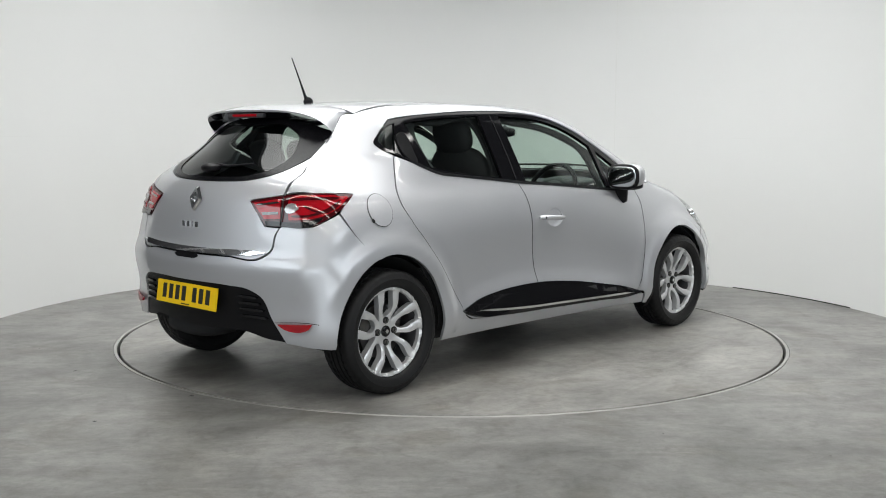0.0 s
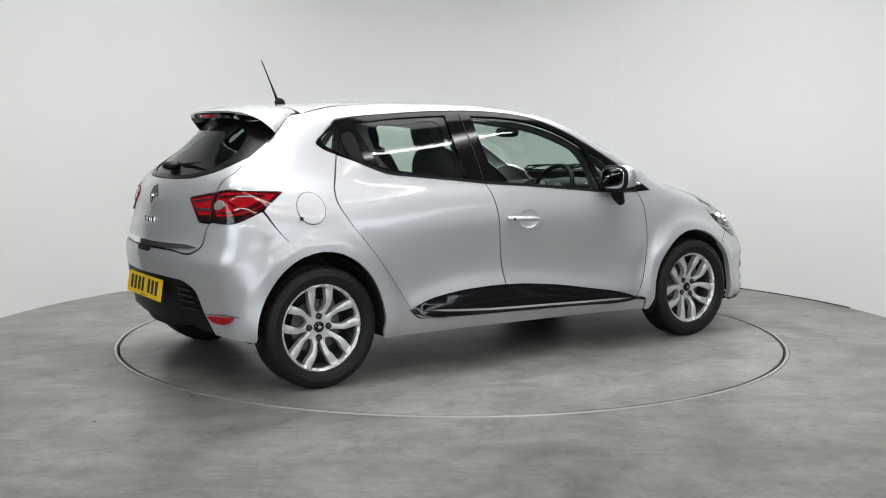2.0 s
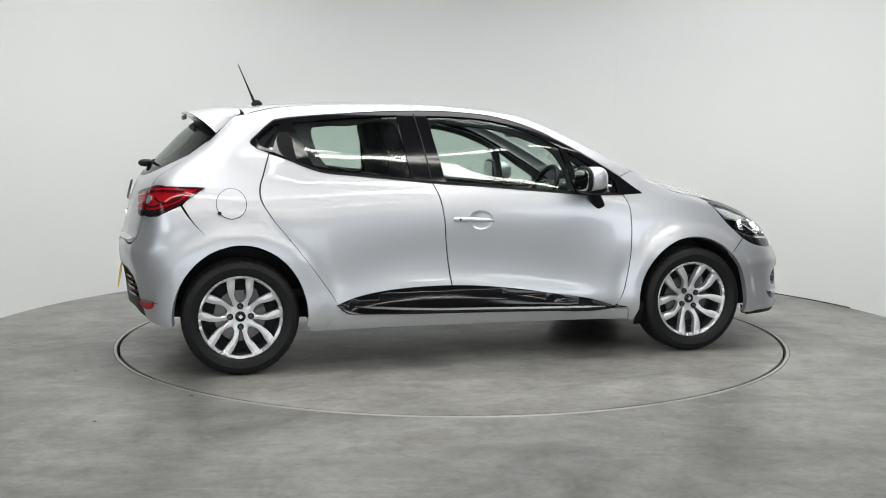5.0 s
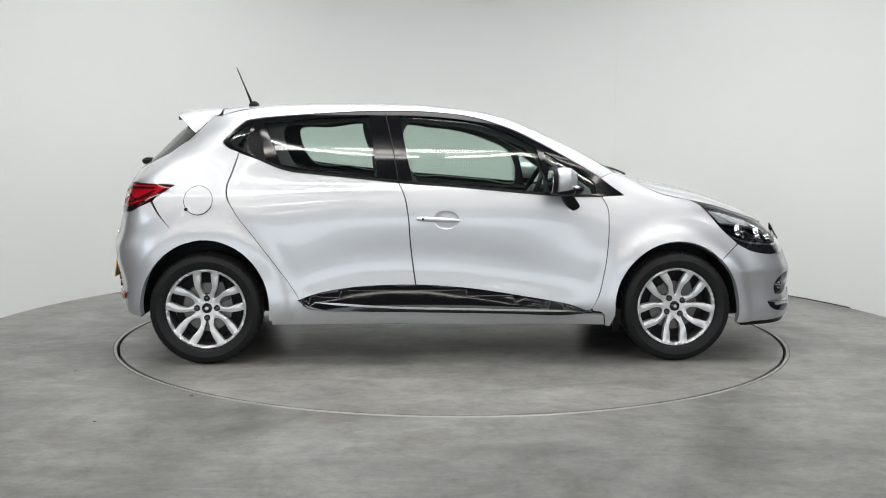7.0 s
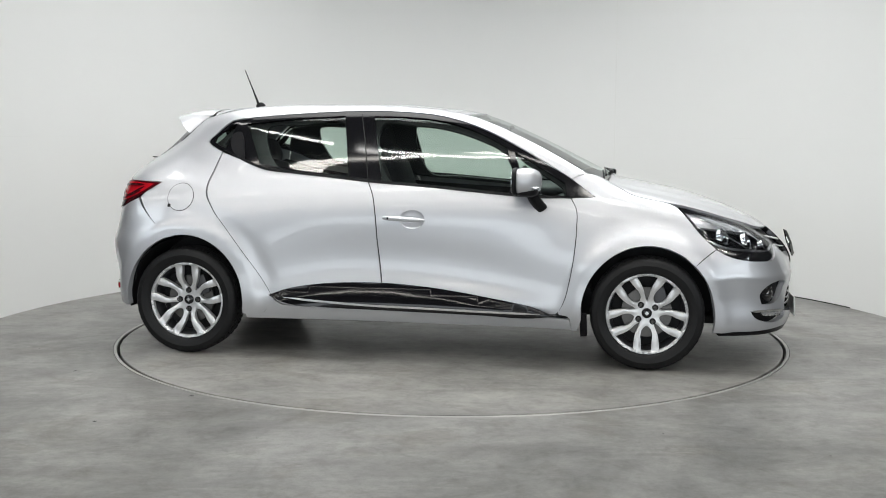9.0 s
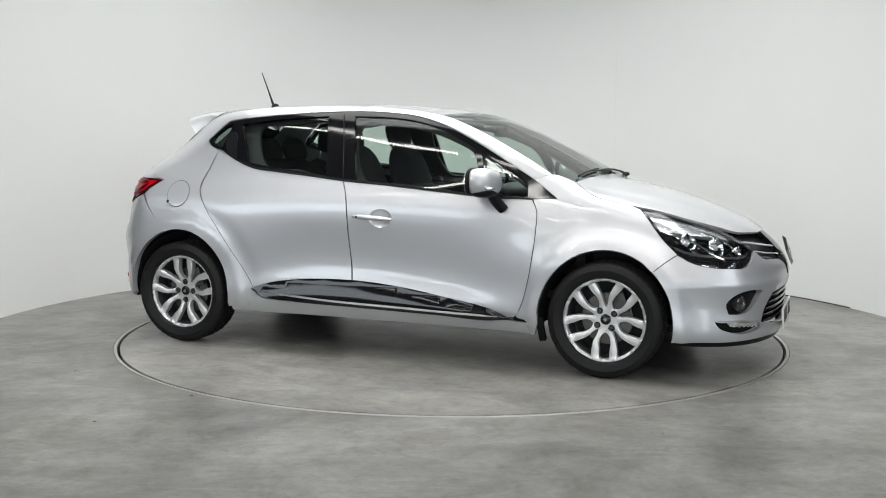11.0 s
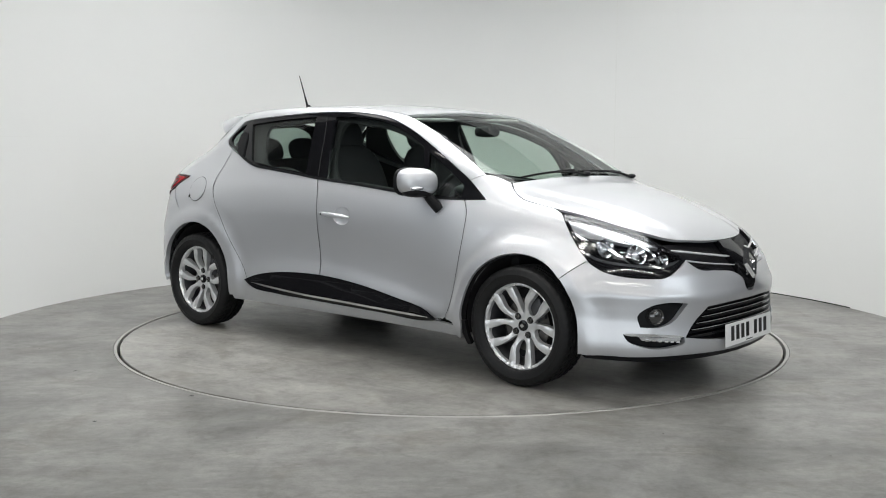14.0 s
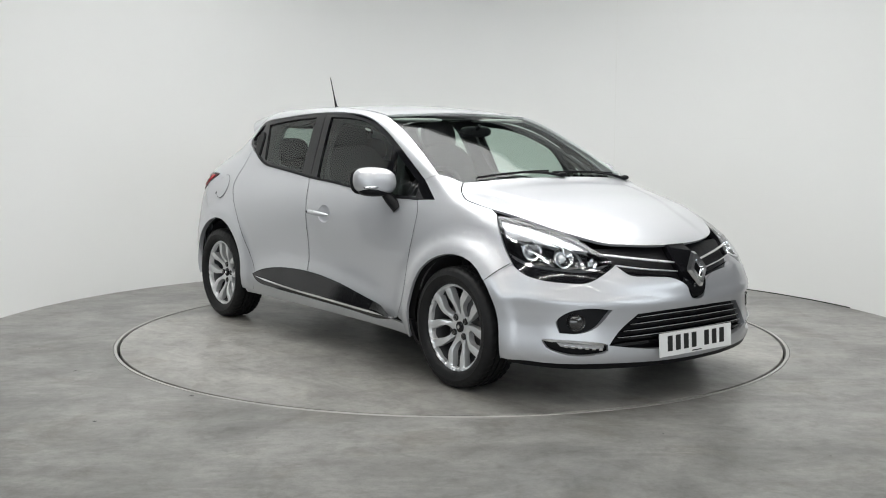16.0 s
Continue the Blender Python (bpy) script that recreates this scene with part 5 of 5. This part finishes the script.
front_seat(-0.36)
front_seat(0.36)
bench = part("rear_seat", blob_bm((-0.83, 0, 0.62), (0.27, 0.60, 0.10), 3.5, 30), CLOTH, car, "dark cloth rear bench seat")
lean = Matrix.Translation((-1.06, 0, 0.64)) @ Matrix.Rotation(radians(-20), 4, "Y")
part("backrest", blob_bm((0, 0, 0.22), (0.075, 0.60, 0.25), 3.5, 30, lean), CLOTH, bench)
for y in (-0.33, 0.0, 0.33):
    part("headrest", blob_bm((-0.01, y, 0.535), (0.05, 0.125, 0.085), 2.8, 22, lean), CLOTH, bench)
    for k in (-0.05, 0.05):
        part("headrest_post", tube_bm([lean @ Vector((-0.005, y + k, 0.42)), lean @ Vector((-0.005, y + k, 0.52))], 0.006, 8), CHROME, bench)


def steering_wheel():
    m = Matrix.Translation((0.43, -0.36, 0.90)) @ Matrix.Rotation(radians(-66), 4, "Y")
    bm = bmesh.new()
    rows = []
    for i in range(48):
        a = 2 * math.pi * i / 48
        rows.append([bm.verts.new(m @ Vector(((0.178 + 0.015 * math.cos(b)) * math.cos(a), (0.178 + 0.015 * math.cos(b)) * math.sin(a), 0.015 * math.sin(b)))) for b in [2 * math.pi * j / 10 for j in range(10)]])
    for i in range(48):
        for j in range(10):
            bm.faces.new((rows[i][j], rows[(i + 1) % 48][j], rows[(i + 1) % 48][(j + 1) % 10], rows[i][(j + 1) % 10]))
    bmesh.ops.recalc_face_normals(bm, faces=bm.faces)
    s = part("steering_wheel", bm, BLACK, car, "black steering wheel")
    part("hub", blob_bm((0, 0, -0.01), (0.075, 0.075, 0.03), 2.6, 20, m), DASH, s)
    for a in (90, 270, 180):
        v = Vector((math.cos(radians(a)), math.sin(radians(a)), 0))
        part("spoke", tube_bm([m @ (v * 0.05), m @ (v * 0.17)], 0.014, 8, 0.5), GREY, s)
    part("column", tube_bm([m @ Vector((0, 0, -0.02)), m @ Vector((0, 0, -0.25))], 0.05, 12), DASH, s)


steering_wheel()
mir = part("cabin_mirror", blob_bm((0.36, 0, 1.268), (0.018, 0.115, 0.032), 3.2, 22), BLACK, car, "black cabin mirror")
part("stem", tube_bm([(0.37, 0, 1.28), (0.40, 0, 1.305)], 0.012, 8), BLACK, mir)
for left in (False, True):
    sg = 1 if left else -1
    v = part("sun_visor", blob_bm((0.18, sg * 0.32, 1.335), (0.09, 0.17, 0.012), 4, 18), LINING, car, "grey sun visor")

# door mirrors and handles
for sg in (-1, 1):
    body = part("door_mirror", blob_bm((0.552, sg * 0.850, 1.004), (0.078, 0.112, 0.074), 2.7, 30, None), PAINT, car, "silver door mirror with black stalk")
    for v in body.data.vertices:
        t = (abs(v.co.y) - 0.85) / 0.112
        v.co.x -= 0.018 * t
        v.co.z += 0.006 * t
        if v.co.x < 0.512:
            v.co.x = 0.512 - (0.512 - v.co.x) * 0.25
    bm = tube_bm([(0.565, sg * 0.800, 0.955), (0.592, sg * 0.775, 0.905), (0.625, sg * 0.745, 0.856)], [0.036, 0.040, 0.044], 14, 0.7)
    part("stalk", bm, BLACK, body, "black mirror stalk")
    part("lower_shell", blob_bm((0.557, sg * 0.845, 0.952), (0.062, 0.095, 0.030), 2.6, 24), BLACK, body, "black lower mirror shell")
    part("indicator", blob_bm((0.607, sg * 0.905, 0.974), (0.026, 0.045, 0.010), 2.4, 18), WHITELENS, body, "clear mirror indicator")
    part("mirror_frame", blob_bm((0.495, sg * 0.850, 1.004), (0.016, 0.113, 0.075), 3.2, 26), BLACK, body, "black mirror rim")
    part("mirror_glass", blob_bm((0.481, sg * 0.850, 1.004), (0.005, 0.098, 0.060), 3.6, 26), MIRROR, body, "mirror glass")
for left in (False, True):
    q = np.array([(-0.237 + 0.228 * k / 8, 0.793 - 0.010 * k / 8) for k in range(9)])
    p = cast(*rays("side", q))
    n = skin_normal(p)
    lift = np.array([0.016, 0.026, 0.031, 0.034, 0.035, 0.034, 0.031, 0.026, 0.014])
    pts = p + n * lift[:, None]
    if left:
        pts = pts * (1, -1, 1)
    h = part("door_handle", tube_bm([tuple(v) for v in pts], [0.011, 0.015, 0.016, 0.016, 0.016, 0.016, 0.015, 0.013, 0.007], 14, 0.85), PAINT, car, "silver door handle")
    part("key_lock", blob_bm(tuple(pts[1] + (0, 0.014 if left else -0.014, 0)), (0.007, 0.004, 0.007), 2, 12), BLACK, h)
    loft_panel("rear_door_handle", "side", [(-1.160, 1.250), (-1.118, 1.262), (-1.098, 1.235), (-1.082, 1.160), (-1.075, 1.110), (-1.105, 1.118), (-1.150, 1.150)], BLACK, car, "black hidden rear door handle", lift=0.006, depth=0.01, left=left)
    strip_on("belt_strip", "side", [(-1.20, 1.158), (-1.07, 1.100), (-0.945, 1.056), (-0.79, 1.038), (-0.543, 1.014), (-0.341, 0.993), (-0.046, 0.972), (0.265, 0.945), (0.579, 0.920), (0.80, 0.914)], 0.007, BLACK, car, 0.004, "black window belt strip", left=left)
    strip_on("pillar_joint", "side", [(-0.412, 1.372), (-0.375, 1.20), (-0.342, 1.0)], 0.0025, PIT, car, -0.001, "dark joint between door frames", left=left, depth=0)


# ---- what moves ----
def motions():
    rows = [i * 0.5 for i in range(33)]
    walk(disc, [(t, pose(0, 0, 0, 0, 0, turn_at(t))) for t in rows])
    walk(car, [(t, pose(0, 0, 0, 0, 0, turn_at(t)) @ pose(0, CAR_Y, 0)) for t in rows])


motions()
